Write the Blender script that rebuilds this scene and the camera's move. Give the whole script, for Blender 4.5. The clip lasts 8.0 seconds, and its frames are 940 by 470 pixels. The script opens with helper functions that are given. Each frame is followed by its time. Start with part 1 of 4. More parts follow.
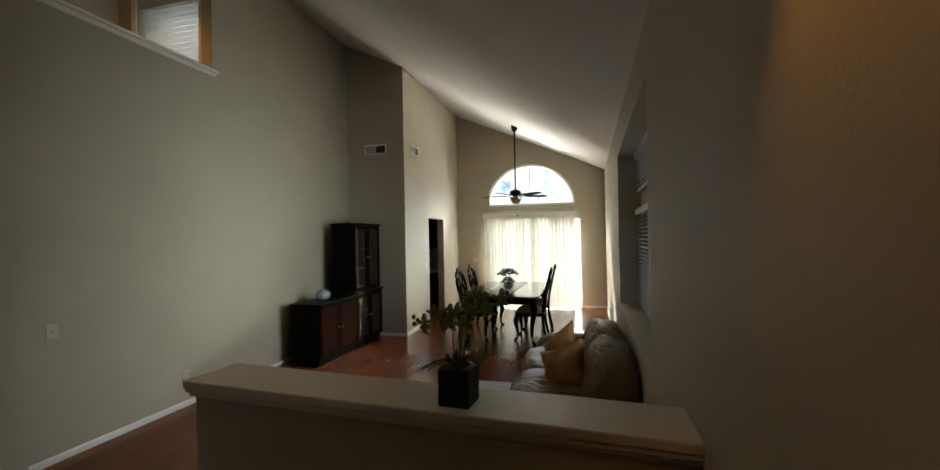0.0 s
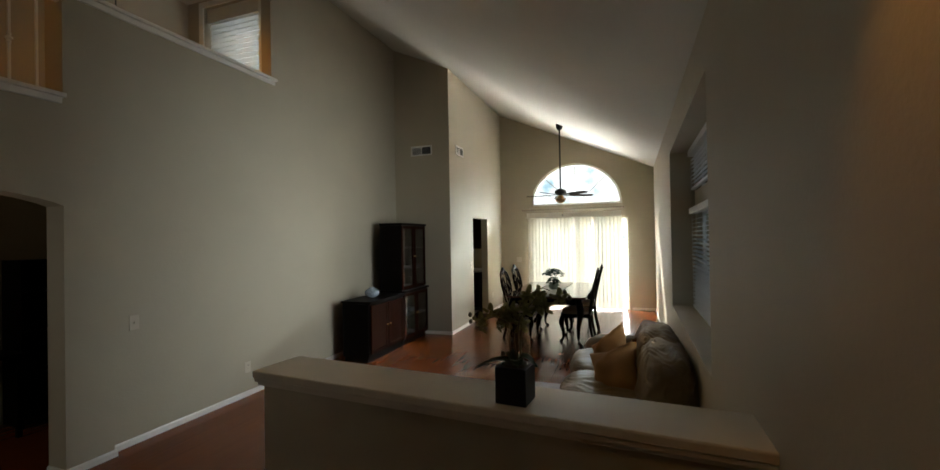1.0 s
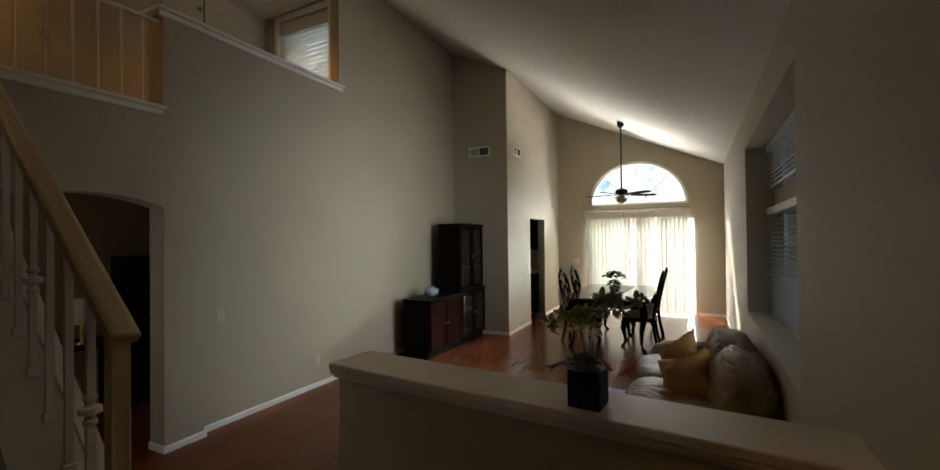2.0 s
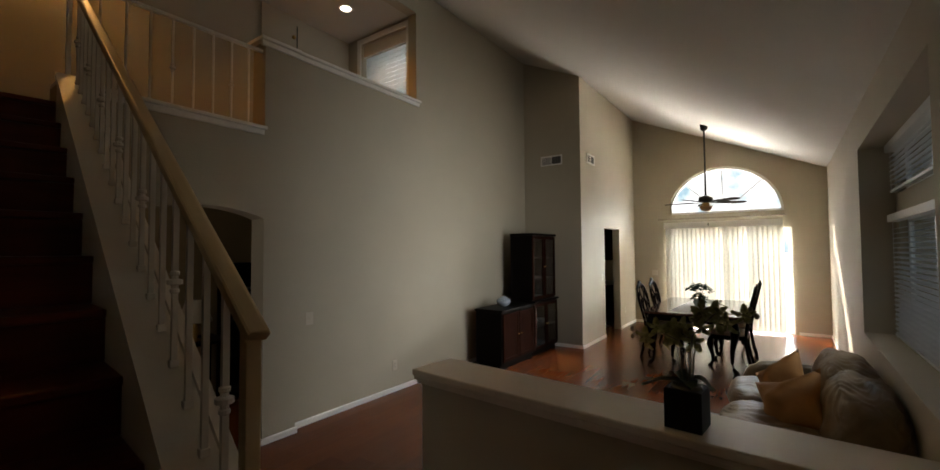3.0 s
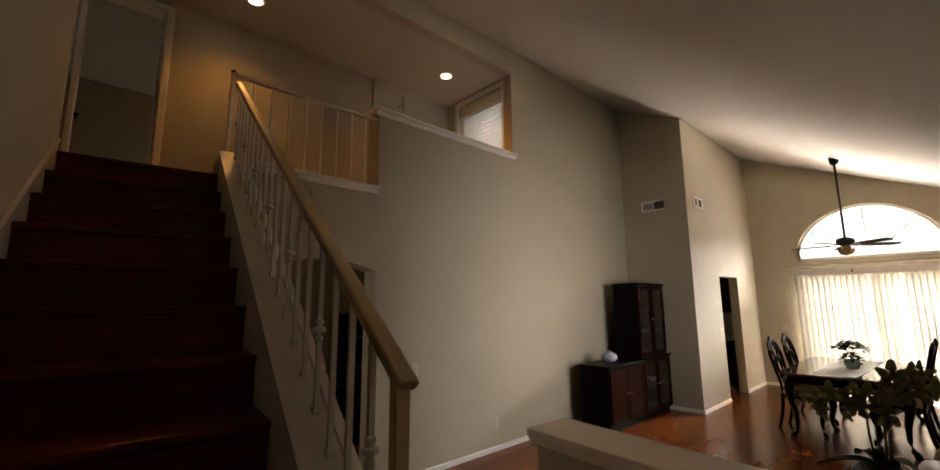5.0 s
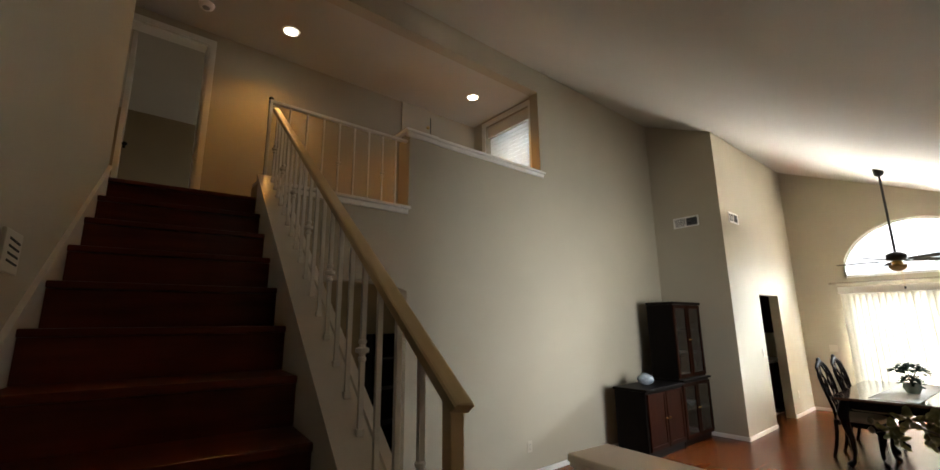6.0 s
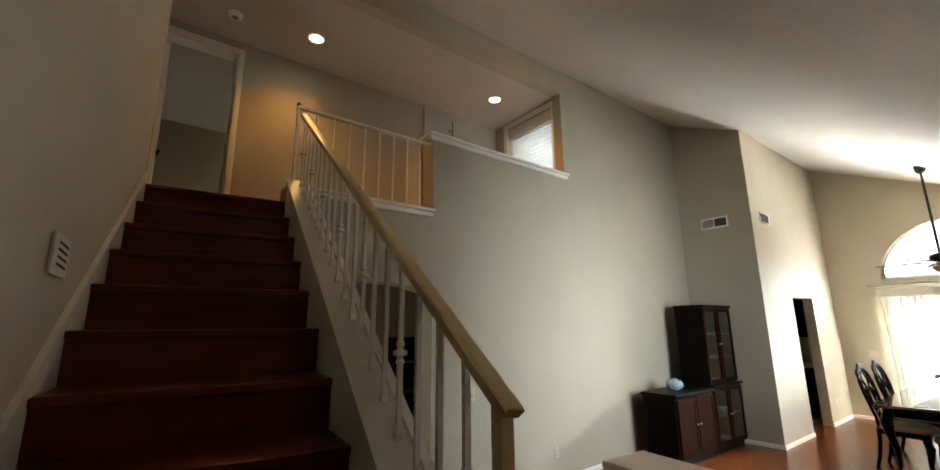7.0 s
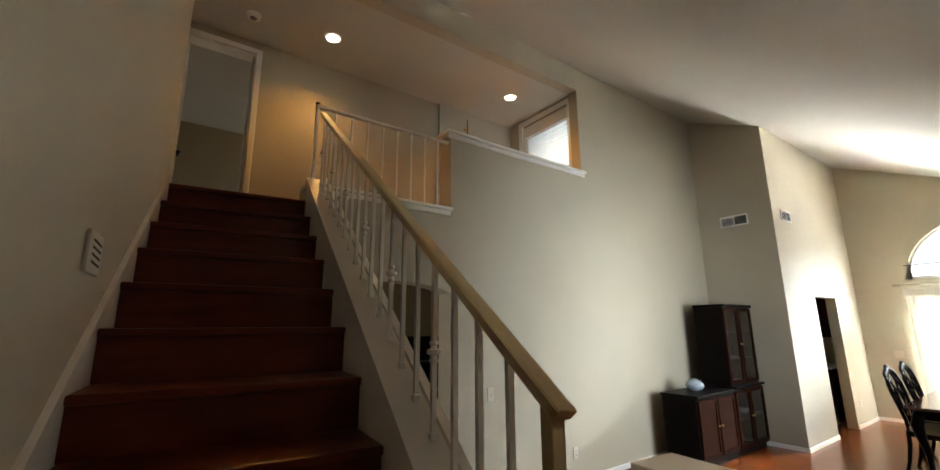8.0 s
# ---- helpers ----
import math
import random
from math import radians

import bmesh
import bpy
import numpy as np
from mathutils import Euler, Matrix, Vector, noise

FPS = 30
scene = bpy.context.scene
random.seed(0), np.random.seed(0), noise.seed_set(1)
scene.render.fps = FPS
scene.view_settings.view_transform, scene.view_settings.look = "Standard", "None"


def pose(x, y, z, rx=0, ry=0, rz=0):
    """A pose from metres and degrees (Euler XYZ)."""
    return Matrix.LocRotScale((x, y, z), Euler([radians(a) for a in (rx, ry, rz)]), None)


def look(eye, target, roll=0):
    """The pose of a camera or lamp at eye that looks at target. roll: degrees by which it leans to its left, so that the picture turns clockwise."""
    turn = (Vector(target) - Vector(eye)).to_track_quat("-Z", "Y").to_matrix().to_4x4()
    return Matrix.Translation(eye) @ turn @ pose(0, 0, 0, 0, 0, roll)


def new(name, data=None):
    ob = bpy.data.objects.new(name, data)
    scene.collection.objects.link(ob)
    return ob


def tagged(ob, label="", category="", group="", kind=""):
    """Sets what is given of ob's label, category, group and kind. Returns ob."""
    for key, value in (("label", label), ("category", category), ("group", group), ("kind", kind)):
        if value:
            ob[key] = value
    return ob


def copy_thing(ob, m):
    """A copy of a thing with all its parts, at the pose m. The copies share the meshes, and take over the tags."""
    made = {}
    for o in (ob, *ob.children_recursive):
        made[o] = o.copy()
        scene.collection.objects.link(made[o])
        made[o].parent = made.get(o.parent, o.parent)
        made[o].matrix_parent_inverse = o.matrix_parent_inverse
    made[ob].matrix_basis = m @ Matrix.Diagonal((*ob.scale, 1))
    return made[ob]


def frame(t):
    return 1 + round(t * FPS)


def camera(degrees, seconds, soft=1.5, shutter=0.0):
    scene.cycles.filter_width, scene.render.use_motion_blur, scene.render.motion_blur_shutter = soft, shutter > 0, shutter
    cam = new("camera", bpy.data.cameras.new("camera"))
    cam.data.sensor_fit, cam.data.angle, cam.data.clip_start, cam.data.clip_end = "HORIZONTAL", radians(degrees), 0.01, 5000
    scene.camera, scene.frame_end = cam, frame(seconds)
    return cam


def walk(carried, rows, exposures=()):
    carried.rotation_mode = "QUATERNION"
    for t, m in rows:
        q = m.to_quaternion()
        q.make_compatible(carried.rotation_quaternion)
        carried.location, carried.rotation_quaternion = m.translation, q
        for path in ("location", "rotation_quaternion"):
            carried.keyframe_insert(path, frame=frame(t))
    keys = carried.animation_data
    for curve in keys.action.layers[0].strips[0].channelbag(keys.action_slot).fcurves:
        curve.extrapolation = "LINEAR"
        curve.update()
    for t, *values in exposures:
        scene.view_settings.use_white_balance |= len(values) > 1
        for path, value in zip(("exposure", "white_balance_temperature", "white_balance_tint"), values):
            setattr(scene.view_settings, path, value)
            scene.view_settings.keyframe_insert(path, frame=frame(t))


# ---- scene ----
cam = camera(94.9, 8.0)

PATH = [
    (0, (0.549, 0.429, 1.65), (0.065, 2.369, 1.663), -1.1),
    (0.5, (0.517, 0.409, 1.647), (-0.045, 2.328, 1.662), -1.0),
    (1, (0.49, 0.392, 1.648), (-0.175, 2.279, 1.664), -1.0),
    (1.5, (0.459, 0.375, 1.649), (-0.311, 2.221, 1.667), -0.9),
    (3, (0.348, 0.315, 1.643), (-0.806, 1.948, 1.715), -0.4),
    (3.5, (0.325, 0.304, 1.639), (-0.945, 1.844, 1.768), -0.5),
    (4, (0.301, 0.288, 1.642), (-1.04, 1.759, 1.836), -0.4),
    (4.5, (0.269, 0.273, 1.639), (-1.129, 1.679, 1.892), -0.4),
    (6, (0.177, 0.23, 1.634), (-1.328, 1.484, 2.036), -0.6),
    (6.5, (0.155, 0.215, 1.633), (-1.374, 1.435, 2.052), -0.6),
    (7, (0.123, 0.198, 1.632), (-1.433, 1.382, 2.05), -0.5),
    (7.5, (0.088, 0.178, 1.629), (-1.494, 1.328, 2.047), -0.4),
    (8, (0.056, 0.158, 1.629), (-1.53, 1.304, 2.046), -0.4),
]
EXPOSURES = [(0.0, 1.22, 6250, 2), (1.5, 1.25, 6250, 4), (3.0, 1.2, 6550, 9), (3.5, 1.2, 7000, 15), (4.5, 1.35, 7600, 21), (6.0, 2.15, 6350, 7), (6.5, 2.4, 6100, 5), (8.0, 2.7, 6000, 4)]
walk(cam, [(t, look(eye, target, roll)) for t, eye, target, roll in PATH], EXPOSURES)

# ---- light ----
world = bpy.data.worlds.new("sky")
world.use_nodes = True
scene.world = world
_wn = world.node_tree.nodes
_sky = _wn.new("ShaderNodeTexSky")
_sky.sky_type, _sky.sun_disc = "NISHITA", False
_sky.sun_elevation, _sky.sun_rotation = radians(29), radians(-35)
world.node_tree.links.new(_sky.outputs[0], _wn["Background"].inputs[0])
_wn["Background"].inputs[1].default_value = 0.05


def sun_lamp(name, direction, strength):
    data = bpy.data.lights.new(name, "SUN")
    data.energy, data.angle, data.color = strength, radians(0.6), (1.0, 0.93, 0.82)
    ob = new(name, data)
    ob.matrix_basis = look((-2, 20, 10), Vector((-2, 20, 10)) + Vector(direction))
    return ob


def area_lamp(name, eye, target, w, h, power, color, spread=180):
    data = bpy.data.lights.new(name, "AREA")
    data.shape, data.size, data.size_y, data.energy, data.color, data.spread = "RECTANGLE", w, h, power, color, radians(spread)
    ob = new(name, data)
    ob.matrix_basis = look(eye, target)
    return ob


def spot_lamp(name, eye, power, color, spread=130, radius=0.05):
    data = bpy.data.lights.new(name, "SPOT")
    data.energy, data.color, data.spot_size, data.spot_blend, data.shadow_soft_size = power, color, radians(spread), 0.8, radius
    ob = new(name, data)
    ob.matrix_basis = look(eye, (eye[0], eye[1] + 0.001, eye[2] - 1))
    return ob


DAY = (0.87, 0.94, 1.0)
WARM = (1.0, 0.43, 0.07)
sun_lamp("sun", (0.7, -1.0, -0.68), 5.0)
area_lamp("sky_light_slider", (-0.45, 10.72, 1.04), (-0.45, 0, 1.04), 2.0, 1.96, 46, DAY)
area_lamp("sky_light_arch", (1.5, 14.0, 4.55), (-1.2, 8.6, 2.2), 3.6, 1.1, 225, DAY, 110)
area_lamp("patio_bounce_light", (-0.3, 15.0, 0.8), (-0.7, 7.5, 3.9), 3.2, 1.5, 178, (1.0, 0.96, 0.9), 110)
area_lamp("sky_light_niche", (0.98, 4.4, 1.7), (0.0, 4.565, 1.68), 1.9, 1.7, 7.2, (0.94, 0.97, 1.0), 76)
# added lamp in the closed space behind the loft blind, in place of daylight
area_lamp("sky_light_loft", (-3.93, 4.75, 3.75), (-3.93, 0, 3.75), 0.7, 1.4, 3.5, DAY)
area_lamp("sky_light_bedroom", (-7.55, 2.35, 3.7), (-7.4, 0, 4.3), 0.7, 0.9, 0.3, (0.85, 0.93, 1.0))
spot_lamp("downlight_glow_stairs", (-4.16, 1.36, 4.66), 6.5, WARM)
spot_lamp("downlight_glow_loft", (-4.02, 3.78, 4.66), 11.0, WARM)
# added fill on the solid hall wall, out of view, to brighten the hall
area_lamp("sky_light_hall", (-4.93, 0.6, 1.4), (-3.6, 1.8, 1.2), 0.7, 1.0, 3.0, (1.0, 0.93, 0.82))
spot_lamp("downlight_glow_entry", (0.82, 1.12, 2.5), 5.0, WARM, 72)


# ---- materials ----
def mat(name, color, rough=0.6, metal=0.0, spec=0.5, var=0.08, scale=6.0, bump=0.05, bump_scale=120.0, stretch=(1, 1, 1), coat=0.0, per_object=0.0):
    """A painted, wooden or stony surface: base colour with broad stains, fine grain and relief."""
    m = bpy.data.materials.new(name)
    m.use_nodes = True
    n, l = m.node_tree.nodes, m.node_tree.links
    b = n["Principled BSDF"]
    b.inputs["Roughness"].default_value, b.inputs["Metallic"].default_value = rough, metal
    b.inputs["Specular IOR Level"].default_value, b.inputs["Coat Weight"].default_value = spec, coat
    co = n.new("ShaderNodeTexCoord")
    mp = n.new("ShaderNodeMapping")
    mp.inputs["Scale"].default_value = stretch
    l.new(co.outputs["Object"], mp.inputs[0])
    broad = n.new("ShaderNodeTexNoise")
    broad.inputs["Scale"].default_value, broad.inputs["Detail"].default_value = scale, 6
    fine = n.new("ShaderNodeTexNoise")
    fine.inputs["Scale"].default_value, fine.inputs["Detail"].default_value = bump_scale, 3
    l.new(mp.outputs[0], broad.inputs[0])
    l.new(mp.outputs[0], fine.inputs[0])
    ramp = n.new("ShaderNodeValToRGB")
    ramp.color_ramp.elements[0].position, ramp.color_ramp.elements[1].position = 0.3, 0.7
    ramp.color_ramp.elements[0].color = (*[c * (1 - var) for c in color], 1)
    ramp.color_ramp.elements[1].color = (*[min(1, c * (1 + var)) for c in color], 1)
    l.new(broad.outputs[0], ramp.inputs[0])
    last = ramp.outputs[0]
    if per_object:
        info = n.new("ShaderNodeObjectInfo")
        rng = n.new("ShaderNodeMapRange")
        rng.inputs[3].default_value, rng.inputs[4].default_value = 1 - per_object, 1 + per_object
        l.new(info.outputs["Random"], rng.inputs[0])
        mul = n.new("ShaderNodeVectorMath")
        mul.operation = "SCALE"
        l.new(last, mul.inputs[0])
        l.new(rng.outputs[0], mul.inputs["Scale"])
        last = mul.outputs[0]
    l.new(last, b.inputs["Base Color"])
    if bump:
        bp = n.new("ShaderNodeBump")
        bp.inputs["Strength"].default_value, bp.inputs["Distance"].default_value = bump, 0.01
        l.new(fine.outputs[0], bp.inputs["Height"])
        l.new(bp.outputs[0], b.inputs["Normal"])
    return m


def glow(name, color, strength):
    m = bpy.data.materials.new(name)
    m.use_nodes = True
    b = m.node_tree.nodes["Principled BSDF"]
    b.inputs["Base Color"].default_value = (*color, 1)
    b.inputs["Emission Color"].default_value = (*color, 1)
    b.inputs["Emission Strength"].default_value = strength
    return m


def glass(name, color=(1, 1, 1), rough=0.0):
    m = bpy.data.materials.new(name)
    m.use_nodes = True
    b = m.node_tree.nodes["Principled BSDF"]
    b.inputs["Base Color"].default_value = (*color, 1)
    b.inputs["Transmission Weight"].default_value, b.inputs["Roughness"].default_value, b.inputs["IOR"].default_value = 1.0, rough, 1.45
    return m


def cloth_through(name, color, share, var=0.05, scale=8.0, per_object=0.0):
    """Thin cloth or vinyl that lets part of the light through."""
    m = mat(name, color, rough=0.7, var=var, scale=scale, bump=0.05, bump_scale=200, per_object=per_object)
    n, l = m.node_tree.nodes, m.node_tree.links
    b = n["Principled BSDF"]
    t = n.new("ShaderNodeBsdfTranslucent")
    l.new(b.inputs["Base Color"].links[0].from_socket, t.inputs[0])
    mix = n.new("ShaderNodeMixShader")
    mix.inputs[0].default_value = share
    l.new(b.outputs[0], mix.inputs[1])
    l.new(t.outputs[0], mix.inputs[2])
    l.new(mix.outputs[0], n["Material Output"].inputs[0])
    return m


def backdrop_sky():
    m = bpy.data.materials.new("bright_hazy_sky")
    m.use_nodes = True
    n, l = m.node_tree.nodes, m.node_tree.links
    co = n.new("ShaderNodeTexCoord")
    no = n.new("ShaderNodeTexNoise")
    no.inputs["Scale"].default_value, no.inputs["Detail"].default_value = 0.55, 6
    ramp = n.new("ShaderNodeValToRGB")
    ramp.color_ramp.elements[0].position, ramp.color_ramp.elements[1].position = 0.34, 0.5
    ramp.color_ramp.elements[0].color, ramp.color_ramp.elements[1].color = (0.36, 0.54, 0.64, 1), (1, 1, 1, 1)
    l.new(co.outputs["Object"], no.inputs[0])
    l.new(no.outputs[0], ramp.inputs[0])
    e = n.new("ShaderNodeEmission")
    e.inputs[1].default_value = 0.6
    l.new(ramp.outputs[0], e.inputs[0])
    l.new(e.outputs[0], n["Material Output"].inputs[0])
    return m


WALL = mat("beige_wall_paint", (0.45, 0.395, 0.295), 0.75, var=0.035, scale=1.3, bump=0.12, bump_scale=55)
CEIL = mat("off_white_ceiling_paint", (0.53, 0.5, 0.44), 0.85, var=0.03, scale=1.1, bump=0.25, bump_scale=45)
TRIM = mat("white_trim_paint", (0.82, 0.79, 0.73), 0.4, var=0.03, scale=5, bump=0.03)
CAP = mat("cream_cap_paint", (0.7, 0.64, 0.54), 0.38, var=0.04, scale=4, bump=0.03)
RAIL = mat("cream_handrail_paint", (0.74, 0.58, 0.34), 0.35, var=0.05, scale=5, bump=0.03)
FLOOR = mat("cherry_laminate", (0.165, 0.039, 0.007), 0.25, spec=0.24, var=0.07, scale=3.0, bump=0.0, bump_scale=40, stretch=(9, 0.7, 1), per_object=0.12)
UNDER = mat("dark_floor_joint", (0.05, 0.02, 0.012), 0.6)
STEP = mat("cherry_step_wood", (0.125, 0.022, 0.007), 0.3, spec=0.28, var=0.3, scale=3.5, bump=0.03, bump_scale=60, stretch=(6, 0.8, 6), per_object=0.12)
MAHOG = mat("dark_mahogany", (0.019, 0.0048, 0.0019), 0.4, spec=0.02, var=0.3, scale=4, bump=0.03, stretch=(5, 5, 0.7))
EBONY = mat("near_black_wood", (0.0045, 0.003, 0.0024), 0.4, spec=0.04, var=0.2, scale=5, bump=0.03)
TABLEWOOD = mat("polished_dark_table_wood", (0.055, 0.024, 0.015), 0.12, var=0.3, scale=3, bump=0.01, stretch=(6, 0.8, 6), coat=0.4)
LEATHER = mat("taupe_leather", (0.21, 0.142, 0.07), 0.42, spec=0.42, var=0.2, scale=7, bump=0.2, bump_scale=90)
GOLD = mat("ochre_pillow_cloth", (0.33, 0.155, 0.042), 0.8, var=0.08, scale=9, bump=0.25, bump_scale=220)
SEATCLOTH = mat("tan_seat_cloth", (0.3, 0.22, 0.14), 0.8, var=0.12, scale=12, bump=0.2, bump_scale=200)
BLACKPOT = mat("black_glazed_planter", (0.007, 0.007, 0.008), 0.5, spec=0.3, var=0.2, scale=9, bump=0.04)
LEAF = mat("dark_green_leaf", (0.05, 0.075, 0.03), 0.42, var=0.25, scale=14, bump=0.05)
PETAL = cloth_through("olive_yellow_petal", (0.15, 0.14, 0.05), 0.3, var=0.25, scale=30)
STEM = mat("brown_green_stem", (0.07, 0.055, 0.025), 0.5, var=0.2, scale=30)
BONSAI = mat("blue_green_foliage", (0.022, 0.05, 0.03), 0.75, spec=0.15, var=0.3, scale=25)
CELADON = mat("pale_green_ceramic", (0.22, 0.27, 0.22), 0.25, var=0.1, scale=20)
VANE = cloth_through("ivory_vinyl_vane", (0.74, 0.7, 0.6), 0.06, per_object=0.16)
SLAT = cloth_through("white_blind_slat", (0.8, 0.8, 0.8), 0.2)
LOFTSLAT = cloth_through("backlit_blind_slat", (0.85, 0.85, 0.83), 0.55)
AMBER = cloth_through("amber_lamp_glass", (0.42, 0.26, 0.12), 0.3)
ROD = mat("taupe_rod_paint", (0.3, 0.25, 0.19), 0.5, var=0.1)
IRON = mat("black_metal", (0.015, 0.014, 0.013), 0.35, metal=0.6, var=0.2)
BLADE = mat("dark_walnut_blade", (0.035, 0.022, 0.016), 0.7, spec=0.1, var=0.25, scale=6)
BRASS = mat("aged_brass", (0.5, 0.33, 0.12), 0.3, metal=1.0, var=0.1)
FROST = cloth_through("frosted_lamp_glass", (0.85, 0.8, 0.7), 0.5)
GLASS = glass("clear_glass")
CRYSTAL = glass("cut_crystal", (0.95, 0.97, 1.0), 0.02)
CHINA = mat("blue_white_porcelain", (0.29, 0.32, 0.36), 0.2, var=0.25, scale=38, bump=0.02)
LINEN = mat("white_table_linen", (0.72, 0.7, 0.64), 0.85, var=0.05, scale=15, bump=0.2, bump_scale=250)
RUG = mat("pale_grey_rug", (0.5, 0.5, 0.5), 0.95, var=0.1, scale=10, bump=0.5, bump_scale=180)
PLASTIC = mat("ivory_plastic", (0.56, 0.5, 0.4), 0.4, var=0.02, bump=0)
DARK = mat("dark_slot", (0.02, 0.02, 0.02), 0.8, var=0.1)
GREY = mat("grey_filter", (0.2, 0.19, 0.18), 0.8, var=0.15, scale=40)
VINYL = mat("white_window_vinyl", (0.8, 0.8, 0.78), 0.35, var=0.02)
BULB = glow("lit_downlight_lens", (1.0, 0.9, 0.72), 4.0)
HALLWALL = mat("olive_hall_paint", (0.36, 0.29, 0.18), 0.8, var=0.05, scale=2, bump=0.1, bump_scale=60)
CARPET = mat("tan_carpet", (0.3, 0.24, 0.17), 0.95, var=0.12, scale=12, bump=0.4, bump_scale=160)
CONCRETE = mat("pale_patio_concrete", (0.74, 0.71, 0.64), 0.9, var=0.08, scale=1.2, bump=0.3, bump_scale=30)
SKYCARD = backdrop_sky()


# ---- mesh helpers ----
def add_box(bm, lo, hi, bevel=0.0):
    x0, y0, z0 = lo
    x1, y1, z1 = hi
    made = bmesh.ops.create_cube(bm, size=1.0, matrix=Matrix.LocRotScale(((x0 + x1) / 2, (y0 + y1) / 2, (z0 + z1) / 2), None, (x1 - x0, y1 - y0, z1 - z0)))
    if bevel:
        edges = list({e for v in made["verts"] for e in v.link_edges})
        bmesh.ops.bevel(bm, geom=edges, offset=bevel, segments=2, profile=0.6, affect="EDGES")
    return bm


def box(lo, hi, bevel=0.0):
    return add_box(bmesh.new(), lo, hi, bevel)


def add_prism(bm, outline, axis, a, b):
    """A closed outline in the plane across an axis, pushed along that axis from a to b."""
    def at(p, d):
        return {"x": (d, p[0], p[1]), "y": (p[0], d, p[1]), "z": (p[0], p[1], d)}[axis]
    low = [bm.verts.new(at(p, a)) for p in outline]
    high = [bm.verts.new(at(p, b)) for p in outline]
    n = len(outline)
    bm.faces.new(low)
    bm.faces.new(list(reversed(high)))
    for i in range(n):
        bm.faces.new((low[(i + 1) % n], low[i], high[i], high[(i + 1) % n]))
    bmesh.ops.recalc_face_normals(bm, faces=bm.faces)
    return bm


def prism(outline, axis, a, b):
    return add_prism(bmesh.new(), outline, axis, a, b)


def add_lathe(bm, profile, centre=(0, 0, 0), steps=16):
    """A turned form: rows of radius and height round the z axis."""
    rings = []
    for r, z in profile:
        rings.append([bm.verts.new((centre[0] + r * math.cos(2 * math.pi * k / steps), centre[1] + r * math.sin(2 * math.pi * k / steps), centre[2] + z)) for k in range(steps)])
    for low, high in zip(rings, rings[1:]):
        for k in range(steps):
            bm.faces.new((low[k], low[(k + 1) % steps], high[(k + 1) % steps], high[k]))
    bm.faces.new(list(reversed(rings[0])))
    bm.faces.new(rings[-1])
    return bm


def lathe(profile, centre=(0, 0, 0), steps=16):
    return add_lathe(bmesh.new(), profile, centre, steps)


def add_tube(bm, points, radii, steps=8, flat=1.0):
    """A tapering rod along points; flat squeezes its section."""
    points = [Vector(p) for p in points]
    if not isinstance(radii, (list, tuple)):
        radii = [radii] * len(points)
    rings = []
    for i, p in enumerate(points):
        d = (points[min(i + 1, len(points) - 1)] - points[max(i - 1, 0)]).normalized()
        side = d.cross(Vector((0, 0, 1)) if abs(d.z) < 0.95 else Vector((0, 1, 0))).normalized()
        up = side.cross(d)
        rings.append([bm.verts.new(p + radii[i] * (math.cos(2 * math.pi * k / steps) * side + flat * math.sin(2 * math.pi * k / steps) * up)) for k in range(steps)])
    for low, high in zip(rings, rings[1:]):
        for k in range(steps):
            bm.faces.new((low[k], low[(k + 1) % steps], high[(k + 1) % steps], high[k]))
    bm.faces.new(list(reversed(rings[0])))
    bm.faces.new(rings[-1])
    return bm


def tube(points, radii, steps=8, flat=1.0):
    return add_tube(bmesh.new(), points, radii, steps, flat)


def mesh_of(name, bm, material, smooth=False):
    bmesh.ops.recalc_face_normals(bm, faces=bm.faces)
    me = bpy.data.meshes.new(name)
    bm.to_mesh(me)
    bm.free()
    me.materials.append(material)
    if smooth:
        me.shade_smooth()
    return me


def thing(name, label, category, at=(0, 0, 0), turn=0, group="", kind=""):
    ob = new(name)
    ob.empty_display_size = 0.05
    ob.matrix_basis = pose(*at, 0, 0, turn)
    return tagged(ob, label, category, group, kind)


def solid(name, bm, material, label, category, kind="", smooth=False, at=(0, 0, 0), turn=0, group=""):
    ob = new(name, mesh_of(name, bm, material, smooth))
    ob.matrix_basis = pose(*at, 0, 0, turn)
    return tagged(ob, label, category, group, kind)


def part(name, bm, material, parent, label="", smooth=False):
    ob = new(name, mesh_of(name, bm, material, smooth))
    ob.parent = parent
    return tagged(ob, label)


def soften(ob, width=0.004, segments=2):
    mod = ob.modifiers.new("edges", "BEVEL")
    mod.width, mod.segments, mod.limit_method = width, segments, "ANGLE"
    return ob


# ---- the plan ----
XL, XA, XB, YB, YBUMP = -3.34, -3.26, -2.29, 10.61, 7.27
YF, XHALL, Z2, ZLOFT = -2.2, -4.7, 2.553, 4.70


def xr(y):
    """The wall with the window niche: it runs very slightly askew."""
    return 0.935 + 0.0267 * (y - 1.96)


def zc(x, y=7.27):
    """The underside of the vaulted ceiling, which dips a little towards the entry."""
    return 4.64 - 0.435 * (x + 2.3) - (10.6 - y) * (0.010 + 0.028 * max(0.0, min(1.0, (x + 3.34) / 4.4)))

# ---- structure ----
ST_TURN, ST_AT = -5.6, (0, 0, 0)
RISE = [1.449 / 8 * k for k in range(9)] + [1.449 + 0.184 * k for k in range(1, 7)]
RUN, ST_Y, ST_X8 = 0.267, -0.19, -1.646
NSTEP = 14

